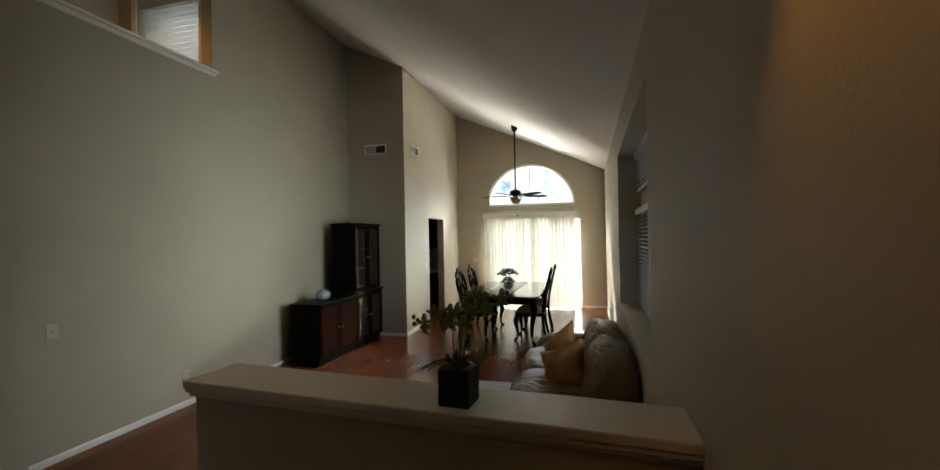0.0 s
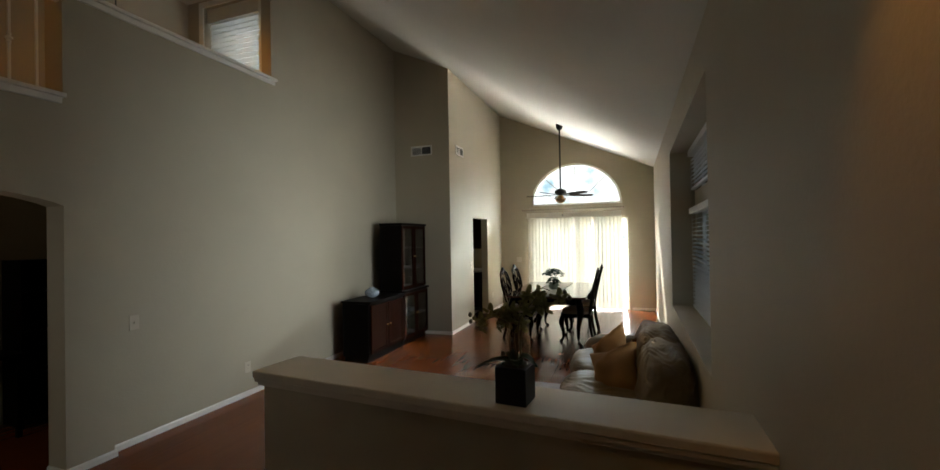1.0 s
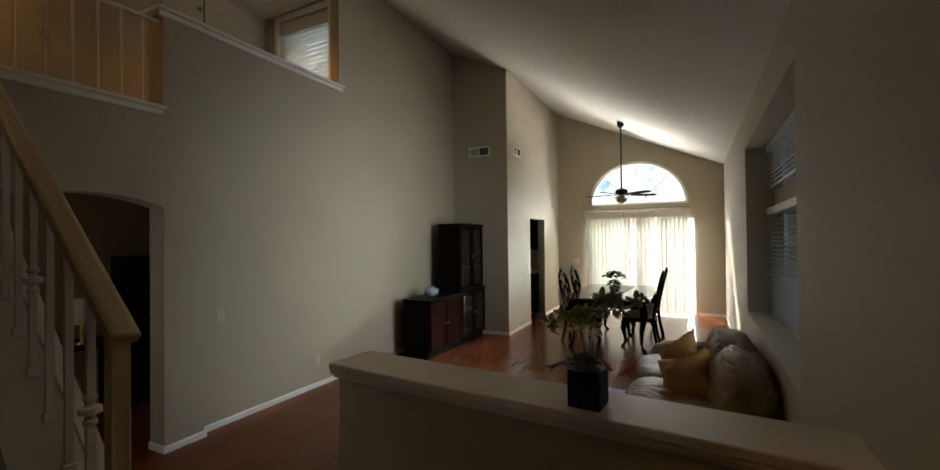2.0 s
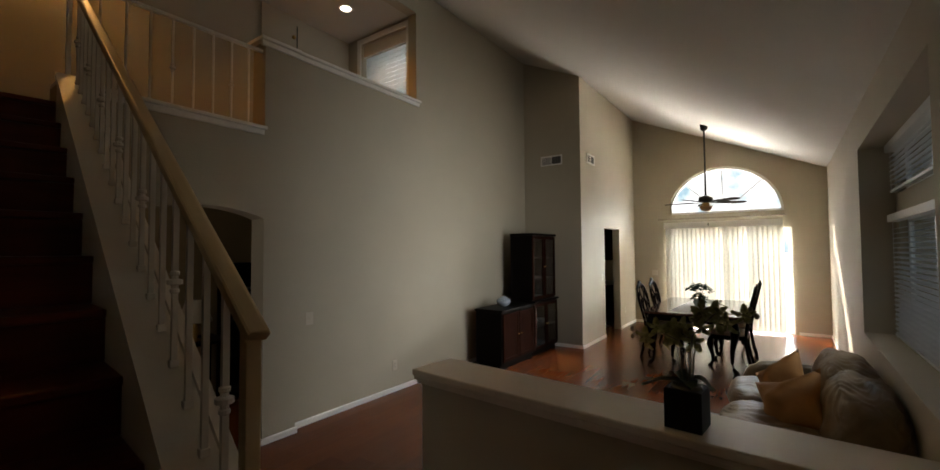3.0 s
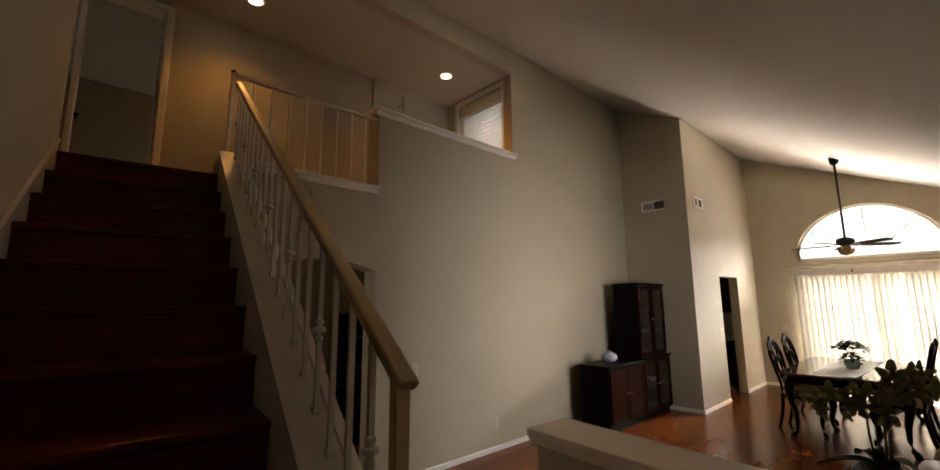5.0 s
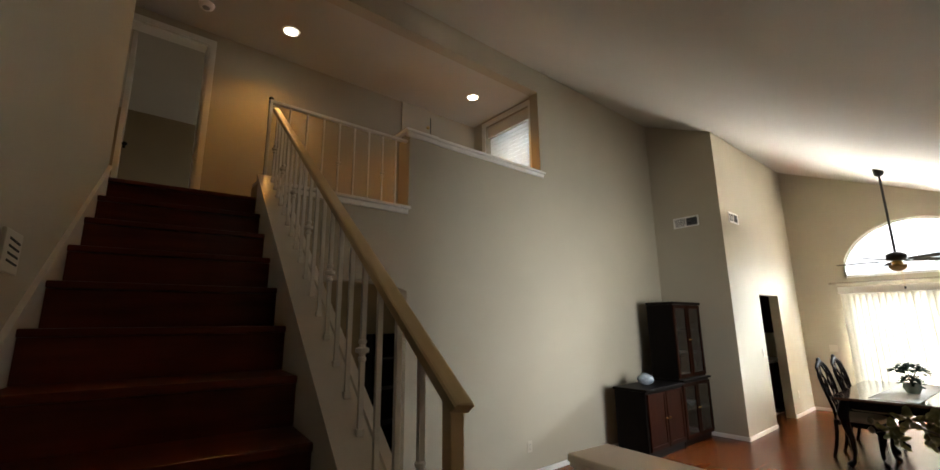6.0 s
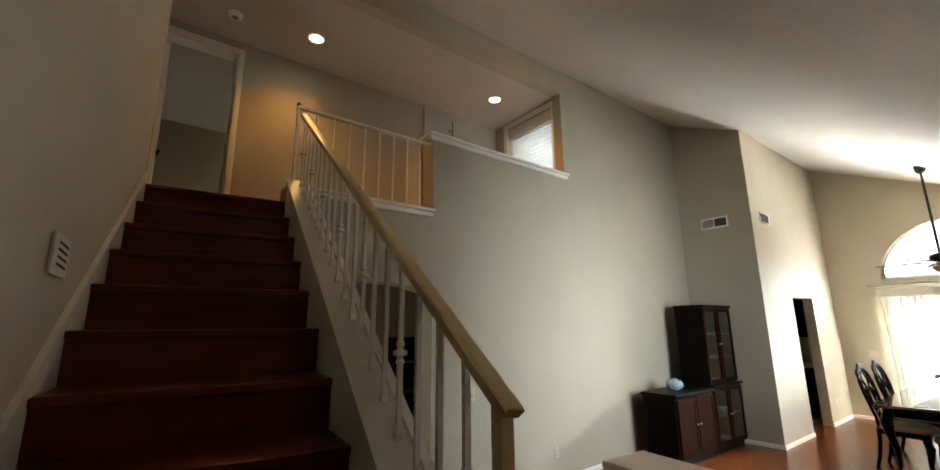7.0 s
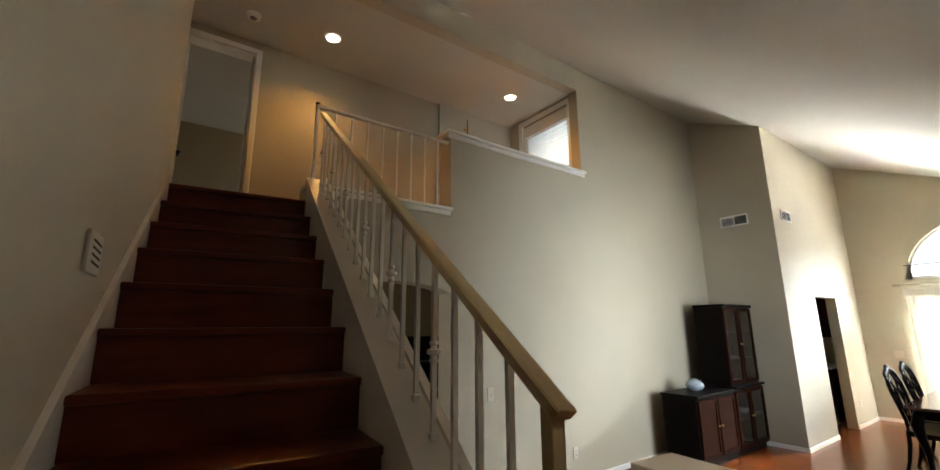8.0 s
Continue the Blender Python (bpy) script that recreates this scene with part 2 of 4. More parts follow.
# floor under the planks, and the foyer ground outside
solid("floor_base", box((-6.0, YF - 0.14, -0.12), (1.4, 10.9, -0.018)), UNDER, "dark underfloor below the laminate planks", "floor", "structure")
solid("ground", box((-300, 10.9, -0.2), (300, 600, -0.1)), CONCRETE, "pale concrete patio running out from the house", "ground", "structure")

# walls of the living room
bm = bmesh.new()
add_box(bm, (XL - 0.14, 2.64, 0), (XL, 4.37, 3.53))
add_box(bm, (XL - 0.14, 4.37, 0), (XL, YBUMP + 0.14, zc(XL) + 0.1))
add_box(bm, (XL - 0.14, YF, ZLOFT), (XL, 4.37, zc(XL) + 0.1))
solid("wall_left", bm, WALL, "tall beige painted wall with an opening to the loft", "wall", "structure")

bm = bmesh.new()
arch = [(1.40, 0.0), (1.40, 1.93)] + [(1.40 + 0.93 * k / 14, 1.93 + 0.085 * math.sin(math.pi * k / 14) ** 0.8) for k in range(1, 14)] + [(2.33, 1.93), (2.33, 0.0)]
add_prism(bm, [(-0.1, 0.0)] + arch + [(2.64, 0.0), (2.64, 3.495), (2.33, 3.495), (2.33, 2.70), (1.0, 2.70), (1.0, 2.30), (-0.1, 2.30)], "x", XA - 0.2, XA)
solid("wall_archway", bm, WALL, "beige wall with a low arched opening under the landing", "wall", "structure")

solid("wall_bump", box((XL, YBUMP, 0), (XB, YBUMP + 0.14, 5.2)), WALL, "beige front of the projecting kitchen wall", "wall", "structure")
bm = prism([(YBUMP + 0.14, 0), (8.46, 0), (8.46, 2.06), (9.42, 2.06), (9.42, 0), (YB, 0), (YB, 5.0), (YBUMP + 0.14, 5.0)], "x", XB - 0.14, XB)
solid("wall_kitchen", bm, WALL, "beige projecting wall with a doorway to the kitchen", "wall", "structure")

# wall with the sliding door and the half-round window
AX, AR, AZ = -0.525, 1.035, 2.385
SX0, SX1, SZ = -1.50, 0.62, 2.06
bm = bmesh.new()
add_box(bm, (XB - 0.14, YB, 0), (SX0, YB + 0.14, 5.0))
add_box(bm, (SX1, YB, 0), (1.35, YB + 0.14, 5.0))
add_box(bm, (SX0, YB, SZ), (SX1, YB + 0.14, AZ))
ring = [(AX - AR * math.cos(math.pi * k / 28), AZ + 0.965 * math.sin(math.pi * k / 28)) for k in range(29)]
add_box(bm, (SX0, YB, AZ), (AX - AR, YB + 0.14, 5.0))
add_box(bm, (AX + AR, YB, AZ), (SX1, YB + 0.14, 5.0))
for (x0, z0), (x1, z1) in zip(ring, ring[1:]):
    add_prism(bm, [(x0, z0), (x1, z1), (x1, 5.0), (x0, 5.0)], "y", YB, YB + 0.14)
# slab added out of view so only a low strip of sun enters the arch
solid("roof_eave", box((-3.2, YB + 0.14, 3.57), (2.2, YB + 1.15, 3.69)), CEIL, "added unseen slab that cuts the sun through the arch to a band", "eave", "structure")
solid("wall_back", bm, WALL, "beige gable wall with a half-round window over the slider", "wall", "structure")

# window wall with its deep niche
NY0, NY1, NZ0, NZ1, ND = 3.24, 6.05, 0.80, 2.62, 0.26


def skew_box(bm, y0, y1, z0, z1, d0, d1):
    """A block along the window wall between two depths behind its face."""
    add_prism(bm, [(xr(y0) + d0, y0), (xr(y1) + d0, y1), (xr(y1) + d1, y1), (xr(y0) + d1, y0)], "z", z0, z1)


bm = bmesh.new()
skew_box(bm, YF, NY0, 0, 3.9, 0, 0.5)
skew_box(bm, NY1, YB + 0.14, 0, 3.9, 0, 0.5)
skew_box(bm, NY0, NY1, 0, NZ0, 0, 0.5)
skew_box(bm, NY0, NY1, NZ1, 3.9, 0, 0.5)
skew_box(bm, NY0, NY1, 1.93, 2.15, ND, 0.5)
skew_box(bm, NY0, NY0 + 0.12, NZ0, NZ1, ND, 0.5)
skew_box(bm, NY1 - 0.12, NY1, NZ0, NZ1, ND, 0.5)
solid("wall_window", bm, WALL, "beige wall with a deep recessed window niche", "wall", "structure")
bm = bmesh.new()
skew_box(bm, NY0, NY1, NZ0, NZ0 + 0.012, -0.004, ND)
solid("window_sill_1", bm, WALL, "beige painted ledge along the bottom of the niche", "sill", "structure")

# entry side and the far side of the hall, out of view
# darker olive on this unseen wall holds back bounced light in the foyer
solid("wall_front", box((-6.14, YF - 0.14, 0), (1.0, YF, 5.6)), HALLWALL, "plain unseen entry wall, darker olive-beige to cut bounced light", "wall", "structure")
# added unseen wall that stops sky light leaking into the entry
solid("wall_entry_side", box((-6.14, YF, 0), (-6.0, -0.1, 2.3)), WALL, "plain beige unseen wall closing the entry against sky light", "wall", "structure")
solid("wall_hall_end", box((-6.0, -0.24, 0), (-5.1, -0.1, 2.3)), WALL, "plain beige wall at the end of the entry", "wall", "structure")

# ceiling: vault over the room, flat over the loft
bm = bmesh.new()
NX, NY = 6, 10
grid = [[bm.verts.new((x, y, zc(x, y))) for x in [XL - 0.05 + (1.7 - XL + 0.05) * i / NX for i in range(NX + 1)]] for y in [YF - 0.14 + (YB + 0.28 - YF) * j / NY for j in range(NY + 1)]]
for j in range(NY):
    for i in range(NX):
        bm.faces.new((grid[j][i], grid[j][i + 1], grid[j + 1][i + 1], grid[j + 1][i]))
top = bmesh.ops.extrude_face_region(bm, geom=bm.faces[:])
for v in [g for g in top["geom"] if isinstance(g, bmesh.types.BMVert)]:
    v.co.z += 0.12
add_box(bm, (-6.0, YF - 0.14, ZLOFT), (XL - 0.14, 5.5, ZLOFT + 0.12))
add_box(bm, (-6.2, YBUMP + 0.14, 2.6), (XB - 0.14, YB, 2.72))
add_box(bm, (-8.2, -1.6, 5.0), (XHALL - 0.14, 2.4, 5.1))
solid("ceiling", bm, CEIL, "off-white vaulted ceiling with flat loft ceiling", "ceiling", "structure")

# upper storey: floor slab, back wall with the bedroom door, end wall with the loft window
bm = bmesh.new()
add_box(bm, (-8.2, YF, 2.30), (XA - 0.2, 5.5, Z2))
add_box(bm, (XA - 0.2, -0.1, 2.30), (-3.275, 0.995, Z2))
solid("landing_floor", bm, CARPET, "tan landing floor of the upper storey", "floor", "structure")
UD0, UD1, UDZ = 0.06, 0.735, 4.55
bm = bmesh.new()
add_box(bm, (XHALL - 0.14, YF, Z2), (XHALL, UD0, 5.1))
add_box(bm, (XHALL - 0.14, UD1, Z2), (XHALL, 4.4, 5.1))
add_box(bm, (XHALL - 0.14, UD0, UDZ), (XHALL, UD1, 5.1))
solid("wall_upper_hall", bm, WALL, "beige upstairs hall wall with a bedroom doorway", "wall", "structure")
bm = bmesh.new()
LX0, LX1, LZ0, LZ1 = -4.42, -3.53, 2.9, 4.60
add_box(bm, (XHALL - 0.14, 4.40, Z2), (LX0, 4.54, ZLOFT))
add_box(bm, (LX1, 4.40, Z2), (XL - 0.14, 4.54, ZLOFT))
add_box(bm, (LX0, 4.40, Z2), (LX1, 4.54, LZ0))
add_box(bm, (LX0, 4.40, LZ1), (LX1, 4.54, ZLOFT))
solid("wall_loft", bm, WALL, "beige end wall of the loft round a bright window", "wall", "structure")
# two unseen walls added behind the loft window to shut out sun and sky
solid("wall_loft_room", box((XHALL - 0.14, 5.36, Z2), (XL - 0.14, 5.5, ZLOFT)), CEIL, "added unseen wall that keeps sun out of the loft window", "wall", "structure")
solid("wall_loft_room_side", box((XHALL - 0.14, 4.54, Z2), (XHALL, 5.36, ZLOFT)), CEIL, "added unseen side wall that keeps sun out of the loft window", "wall", "structure")
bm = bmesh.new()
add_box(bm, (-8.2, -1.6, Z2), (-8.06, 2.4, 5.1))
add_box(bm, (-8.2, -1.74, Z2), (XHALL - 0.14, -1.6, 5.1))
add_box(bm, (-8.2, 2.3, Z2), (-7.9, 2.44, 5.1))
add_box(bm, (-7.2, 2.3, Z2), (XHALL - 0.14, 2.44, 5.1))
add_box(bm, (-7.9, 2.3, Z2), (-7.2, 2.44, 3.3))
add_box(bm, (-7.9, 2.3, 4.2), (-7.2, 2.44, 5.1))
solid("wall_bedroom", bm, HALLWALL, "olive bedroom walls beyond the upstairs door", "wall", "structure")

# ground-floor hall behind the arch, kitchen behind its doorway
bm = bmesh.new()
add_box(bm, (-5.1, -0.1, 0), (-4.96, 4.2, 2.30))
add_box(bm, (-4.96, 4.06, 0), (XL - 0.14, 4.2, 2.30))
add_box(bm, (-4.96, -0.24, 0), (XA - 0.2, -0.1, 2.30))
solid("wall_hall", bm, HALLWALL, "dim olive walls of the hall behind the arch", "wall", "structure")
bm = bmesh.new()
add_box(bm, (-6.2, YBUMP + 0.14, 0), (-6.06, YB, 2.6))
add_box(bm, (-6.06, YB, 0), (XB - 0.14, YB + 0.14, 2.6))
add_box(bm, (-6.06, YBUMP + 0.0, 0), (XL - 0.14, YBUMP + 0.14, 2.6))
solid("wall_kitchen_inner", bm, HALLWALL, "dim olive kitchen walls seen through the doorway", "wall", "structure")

# wall beside the stairs, at the stairs' own angle
solid("wall_stairs", box((-3.27, ST_Y - 0.14, 0), (-0.52, ST_Y, 5.2)), WALL, "beige wall beside the staircase", "wall", "structure", at=ST_AT, turn=ST_TURN)


def baseboard(a, b, n, h=0.055):
    """A skirting board from a to b; n points into the room."""
    a, b, n = Vector((*a, 0)), Vector((*b, 0)), Vector((*n, 0)) * 0.014
    bm = bmesh.new()
    low = [bm.verts.new(p) for p in (a, b, b + n, a + n)]
    high = [bm.verts.new(p + Vector((0, 0, h))) for p in (a, b, b + n * 0.55, a + n * 0.55)]
    mid = [bm.verts.new(p + Vector((0, 0, h - 0.015))) for p in (a, b, b + n, a + n)]
    bm.faces.new(low), bm.faces.new(high)
    for r0, r1 in ((low, mid), (mid, high)):
        for i in range(4):
            bm.faces.new((r0[i], r0[(i + 1) % 4], r1[(i + 1) % 4], r1[i]))
    solid("baseboard", bm, TRIM, "white painted baseboard along the wall", "baseboard", "structure")


baseboard((XL, 2.66), (XL, YBUMP - 0.015), (1, 0))
baseboard((XA, 2.33), (XA, 2.655), (1, 0))
baseboard((XA - 0.2, 2.33), (XA + 0.014, 2.33), (0, -1))
baseboard((XL, YBUMP), (XB + 0.014, YBUMP), (0, -1))
baseboard((XB, YBUMP + 0.001), (XB, 8.46), (1, 0))
baseboard((XB, 9.42), (XB, YB - 0.015), (1, 0))
baseboard((XB, YB), (SX0 - 0.06, YB), (0, -1))
baseboard((SX1 + 0.06, YB), (xr(YB), YB), (0, -1))
baseboard((xr(2.4), 2.4), (xr(YB), YB), (-1, 0.02))


def ledge(name, y0, y1, x0, x1, z, label):
    bm = bmesh.new()
    add_box(bm, (x0, y0, z), (x1, y1, z + 0.03), 0.006)
    add_box(bm, (x1 - 0.05, y0 + 0.015, z - 0.045), (x1 - 0.022, y1 - 0.015, z - 0.001), 0.004)
    solid(name, bm, TRIM, label, "ledge", "structure")


ledge("trim_loft_ledge", 2.60, 4.43, XL - 0.17, XL + 0.04, 3.531, "white cap along the loft half wall")
ledge("trim_post_cap", 2.28, 2.66, XA - 0.23, XA + 0.04, 3.496, "white cap on the short wall beside the railing")
ledge("trim_landing_edge", 1.0, 2.33, XA - 0.19, XA + 0.05, 2.701, "white edge board below the landing railing")


# ---- half wall with the cap ----
HW_TURN = -5.0
half = thing("half_wall", "beige half wall with a cream moulded cap", "half wall", (-1.38, 2.17, 0), HW_TURN, kind="structure")
part("wall_body", box((0.05, 0.035, 0), (2.37, 0.285, 0.915)), WALL, half)
bm = bmesh.new()
add_box(bm, (0.0, 0.0, 0.925), (2.4, 0.325, 0.965), 0.008)
soften(part("cap", bm, CAP, half, "cream painted cap board", False), 0.003)
bm = bmesh.new()
for k, (d, z0, z1) in enumerate(((0.008, 0.905, 0.9245), (0.02, 0.885, 0.905))):
    add_box(bm, (0.0 + d, 0.0 + d, z0), (2.37, 0.325 - d, z1), 0.004)
part("moulding", bm, CAP, half)


# ---- doors, windows, slider ----
def casing(parent, y0, y1, z0, z1, x, w=0.06):
    for lo, hi in (((x, y0 - w, z0), (x + 0.018, y0, z1 + w)), ((x, y1, z0), (x + 0.018, y1 + w, z1 + w)), ((x, y0, z1), (x + 0.018, y1, z1 + w))):
        part("casing", box(lo, hi, 0.005), TRIM, parent)


door = thing("door_1", "white bedroom door standing open into a dim room", "door", (XHALL, 0, 0), kind="structure")
casing(door, UD0, UD1, Z2, UDZ, 0.002)
for lo, hi in (((-0.15, UD0, Z2), (0.0, UD0 + 0.02, UDZ)), ((-0.15, UD1 - 0.02, Z2), (0.0, UD1, UDZ)), ((-0.15, UD0 + 0.02, UDZ - 0.02), (0.0, UD1 - 0.02, UDZ))):
    part("jamb", box(lo, hi), TRIM, door)
bm = box((-0.84, UD0 + 0.045, Z2 + 0.01), (-0.15, UD0 + 0.08, UDZ - 0.03))
for z0, z1 in ((Z2 + 0.2, Z2 + 0.85), (Z2 + 1.0, Z2 + 1.75)):
    for x0 in (-0.76, -0.46):
        add_box(bm, (x0, UD0 + 0.08, z0), (x0 + 0.24, UD0 + 0.086, z1), 0.003)
leaf = part("door_leaf", bm, TRIM, door)
part("knob", lathe([(0.012, 0), (0.012, 0.03), (0.028, 0.04), (0.028, 0.06), (0.01, 0.07)], (-0.78, UD0 + 0.1, Z2 + 0.95)), IRON, leaf, "dark round knob", True)

win = thing("window_1", "white framed loft window with a bright closed blind", "window", (0, 4.40, 0), kind="structure")
for lo, hi in (((LX0 - 0.07, -0.02, LZ0), (LX0, 0.0, LZ1 + 0.07)), ((LX1, -0.02, LZ0), (LX1 + 0.05, 0.0, LZ1 + 0.07)), ((LX0, -0.02, LZ1), (LX1, 0.0, LZ1 + 0.07)), ((LX0 - 0.07, -0.03, LZ0 - 0.04), (LX1 + 0.05, 0.0, LZ0))):
    part("window_frame", box(lo, hi, 0.004), TRIM, win)
part("header_board", box((LX0, 0.04, 4.43), (LX1, 0.06, LZ1)), CAP, win, "cream board over the blind")
for k in range(24):
    z = LZ0 + 0.02 + k * 0.0625
    part("slat", prism([(0.07, z - 0.004), (0.085, z + 0.064), (0.087, z + 0.064), (0.072, z - 0.004)], "x", LX0 + 0.02, LX1 - 0.02), LOFTSLAT, win)
part("pane", box((LX0, 0.115, LZ0), (LX1, 0.12, LZ1)), GLASS, win).visible_shadow = False

niche = thing("window_2", "tall niche window in two lights with white blinds", "window", (0, 0, 0), kind="structure")
niche_blinds = []
for z0, z1 in ((NZ0 + 0.012, 1.93), (2.15, NZ1)):
    bm = bmesh.new()
    for za, zb, ya, yb in ((z0, z0 + 0.05, NY0 + 0.12, NY1 - 0.12), (z1 - 0.05, z1, NY0 + 0.12, NY1 - 0.12), (z0, z1, NY0 + 0.12, NY0 + 0.17), (z0, z1, NY1 - 0.17, NY1 - 0.12), (z0, z1, 4.62, 4.68)):
        skew_box(bm, ya, yb, za, zb, ND + 0.06, ND + 0.10)
    part("window_frame", bm, VINYL, niche)
    bm = bmesh.new()
    skew_box(bm, NY0 + 0.13, NY1 - 0.13, z0 + 0.01, z1 - 0.01, ND + 0.075, ND + 0.08)
    part("pane", bm, GLASS, niche).visible_shadow = False


def niche_blind(z0, z1, y0, y1):
    bl = thing("horizontal_blind", "white horizontal slat blind hanging in the niche window", "blind", group="niche blinds")
    bm = bmesh.new()
    skew_box(bm, y0 - 0.02, y1 + 0.02, z1 - 0.065, z1, ND - 0.075, ND - 0.003)
    part("valance", bm, VINYL, bl, "white valance board")
    n = int((z1 - 0.09 - z0) / 0.044)
    for k in range(n):
        z = z0 + 0.03 + k * 0.044
        bm = bmesh.new()
        xs = [xr(y0) + ND, xr(y1) + ND]
        rows = []
        for j in range(4):
            u = j / 3
            rows.append([bm.verts.new((x - 0.055 + 0.048 * u, y, z + 0.014 * (u - 0.5) + 0.004 * math.sin(math.pi * u))) for x, y in zip(xs, (y0, y1))])
        for a, b in zip(rows, rows[1:]):
            bm.faces.new((a[0], a[1], b[1], b[0]))
        bmesh.ops.solidify(bm, geom=bm.faces[:], thickness=0.0025)
        part("slat", bm, SLAT, bl)
    bm = bmesh.new()
    skew_box(bm, y0, y1, z0, z0 + 0.02, ND - 0.05, ND - 0.015)
    part("bottom_rail", bm, VINYL, bl)
    for y in (y0 + 0.15, y1 - 0.15):
        part("ladder_cord", tube([(xr(y) + ND - 0.06, y, z0), (xr(y) + ND - 0.06, y, z1 - 0.06)], 0.002, 5), VINYL, bl)
    return bl


niche_blind(NZ0 + 0.02, 1.95, NY0 + 0.1, NY1 - 0.1)
niche_blind(2.16, NZ1 - 0.005, NY0 + 0.1, NY1 - 0.1)

slider = thing("door_2", "white framed glass sliding door to the patio", "sliding door", (0, YB, 0), kind="structure")
for lo, hi in (((SX0, 0.03, 0), (SX0 + 0.05, 0.13, SZ)), ((SX1 - 0.05, 0.03, 0), (SX1, 0.13, SZ)), ((SX0 + 0.05, 0.03, SZ - 0.05), (SX1 - 0.05, 0.13, SZ)), ((SX0 + 0.05, 0.03, 0), (SX1 - 0.05, 0.13, 0.03)), ((-0.48, 0.05, 0.03), (-0.40, 0.11, SZ - 0.05))):
    part("door_frame", box(lo, hi, 0.004), VINYL, slider)
for x0, x1 in ((SX0 + 0.05, -0.48), (-0.40, SX1 - 0.05)):
    part("pane", box((x0, 0.13, 0.03), (x1, 0.135, SZ - 0.05)), GLASS, slider).visible_shadow = False

archwin = thing("window_3", "half-round window with fanned white muntins, glaring daylight", "window", (AX, YB, AZ), kind="structure")
bm = bmesh.new()
for k in range(28):
    a0, a1 = math.pi * k / 28, math.pi * (k + 1) / 28
    p = [(-r * math.cos(a), 0.933 * r * math.sin(a)) for r, a in ((AR, a0), (AR, a1), (AR - 0.05, a1), (AR - 0.05, a0))]
    add_prism(bm, p, "y", 0.05, 0.11)
add_box(bm, (-AR, 0.05, 0), (AR, 0.11, 0.045))
part("window_frame", bm, VINYL, archwin)
for a in (45, 90, 135):
    c, s = math.cos(radians(a)), 0.933 * math.sin(radians(a))
    part("muntin", tube([(0.25 * c, 0.08, 0.25 * s), (0.99 * c, 0.08, 0.99 * s)], 0.011, 6), VINYL, archwin)
part("muntin", tube([(-0.27 * math.cos(math.pi * k / 12), 0.08, 0.25 * math.sin(math.pi * k / 12)) for k in range(13)], 0.01, 6), VINYL, archwin)
bm = bmesh.new()
bm.faces.new([bm.verts.new((-(AR - 0.02) * math.cos(math.pi * k / 28), 0.1, 0.02 + 0.93 * (AR - 0.02) * math.sin(math.pi * k / 28))) for k in range(29)])
part("pane", bm, GLASS, archwin).visible_shadow = False

# backdrop far outside
bm = bmesh.new()
bm.faces.new([bm.verts.new(p) for p in ((-40, 60, -0.1), (40, 60, -0.1), (40, 60, 15), (-40, 60, 15))])
solid("backdrop", bm, SKYCARD, "hazy bright sky far beyond the patio", "backdrop", "structure")


# ---- vertical blinds ----
vb = thing("vertical_blind", "ivory vertical vane blind drawn across the sliding door", "blind", (0, YB - 0.09, 0))
part("headrail", box((-1.62, -0.035, 2.12), (0.47, 0.035, 2.19), 0.006), TRIM, vb, "white headrail")
part("valance", box((-1.63, -0.055, 2.09), (0.48, -0.045, 2.215), 0.003), TRIM, vb)
NV = 25
vane_mesh = None
for k in range(NV):
    x = -1.56 + k * (2.0 / (NV - 1))
    if vane_mesh is None:
        bm = bmesh.new()
        rows = []
        for z in (0.03, 2.11):
            rows.append([bm.verts.new((0.052 * (u * 2 - 1), 0.010 * (1 - (2 * u - 1) ** 2), z)) for u in (0, 0.2, 0.4, 0.6, 0.8, 1.0)])
        for i in range(5):
            bm.faces.new((rows[0][i], rows[0][i + 1], rows[1][i + 1], rows[1][i]))
        vane_mesh = mesh_of("vane", bm, VANE, True)
    v = new("vane", vane_mesh)
    v.parent = vb
    v.matrix_basis = pose(x, 0, 0, 0, 0, 9 + 2.5 * math.sin(k * 2.3) + (22 if k in (12, 17) else 0))
part("wand", tube([(-1.58, -0.05, 2.1), (-1.585, -0.06, 0.9)], 0.005, 6), TRIM, vb)

rod = thing("curtain_rod", "slim bare curtain rod above the blind", "curtain rod", (0, YB - 0.05, 2.29))
part("rod", tube([(-1.72, 0, 0), (0.5, 0, 0)], 0.016, 10), ROD, rod)
for x in (-1.74, 0.52):
    part("end_cap", lathe([(0.018, -0.02), (0.024, -0.012), (0.024, 0.012), (0.018, 0.02)], (x, 0, 0), 12), ROD, rod)
for x in (-1.68, 0.46):
    part("bracket", box((x - 0.012, -0.01, -0.03), (x + 0.012, 0.05, 0.02), 0.003), ROD, rod)


# ---- staircase ----
stairs = thing("staircase", "dark cherry wood steps with cream skirts and curb", "staircase", ST_AT, ST_TURN)
SY0, SY1 = ST_Y + 0.012, 0.661
SLOPE = 0.689


def nz(x):
    """Height of the line over the nosings."""
    return 1.449 + SLOPE * (ST_X8 - x)


for n in range(1, NSTEP + 1):
    x, z, low = ST_X8 + (8 - n) * RUN, RISE[n], RISE[n - 1]
    back = RUN + 0.02 if n < NSTEP else 0.10
    part("tread", box((x - back, SY0, z - 0.03), (x + 0.022, SY1, z), 0.007), STEP, stairs)
    part("riser", box((x - 0.02, SY0, low), (x, SY1, z - 0.03)), STEP, stairs)


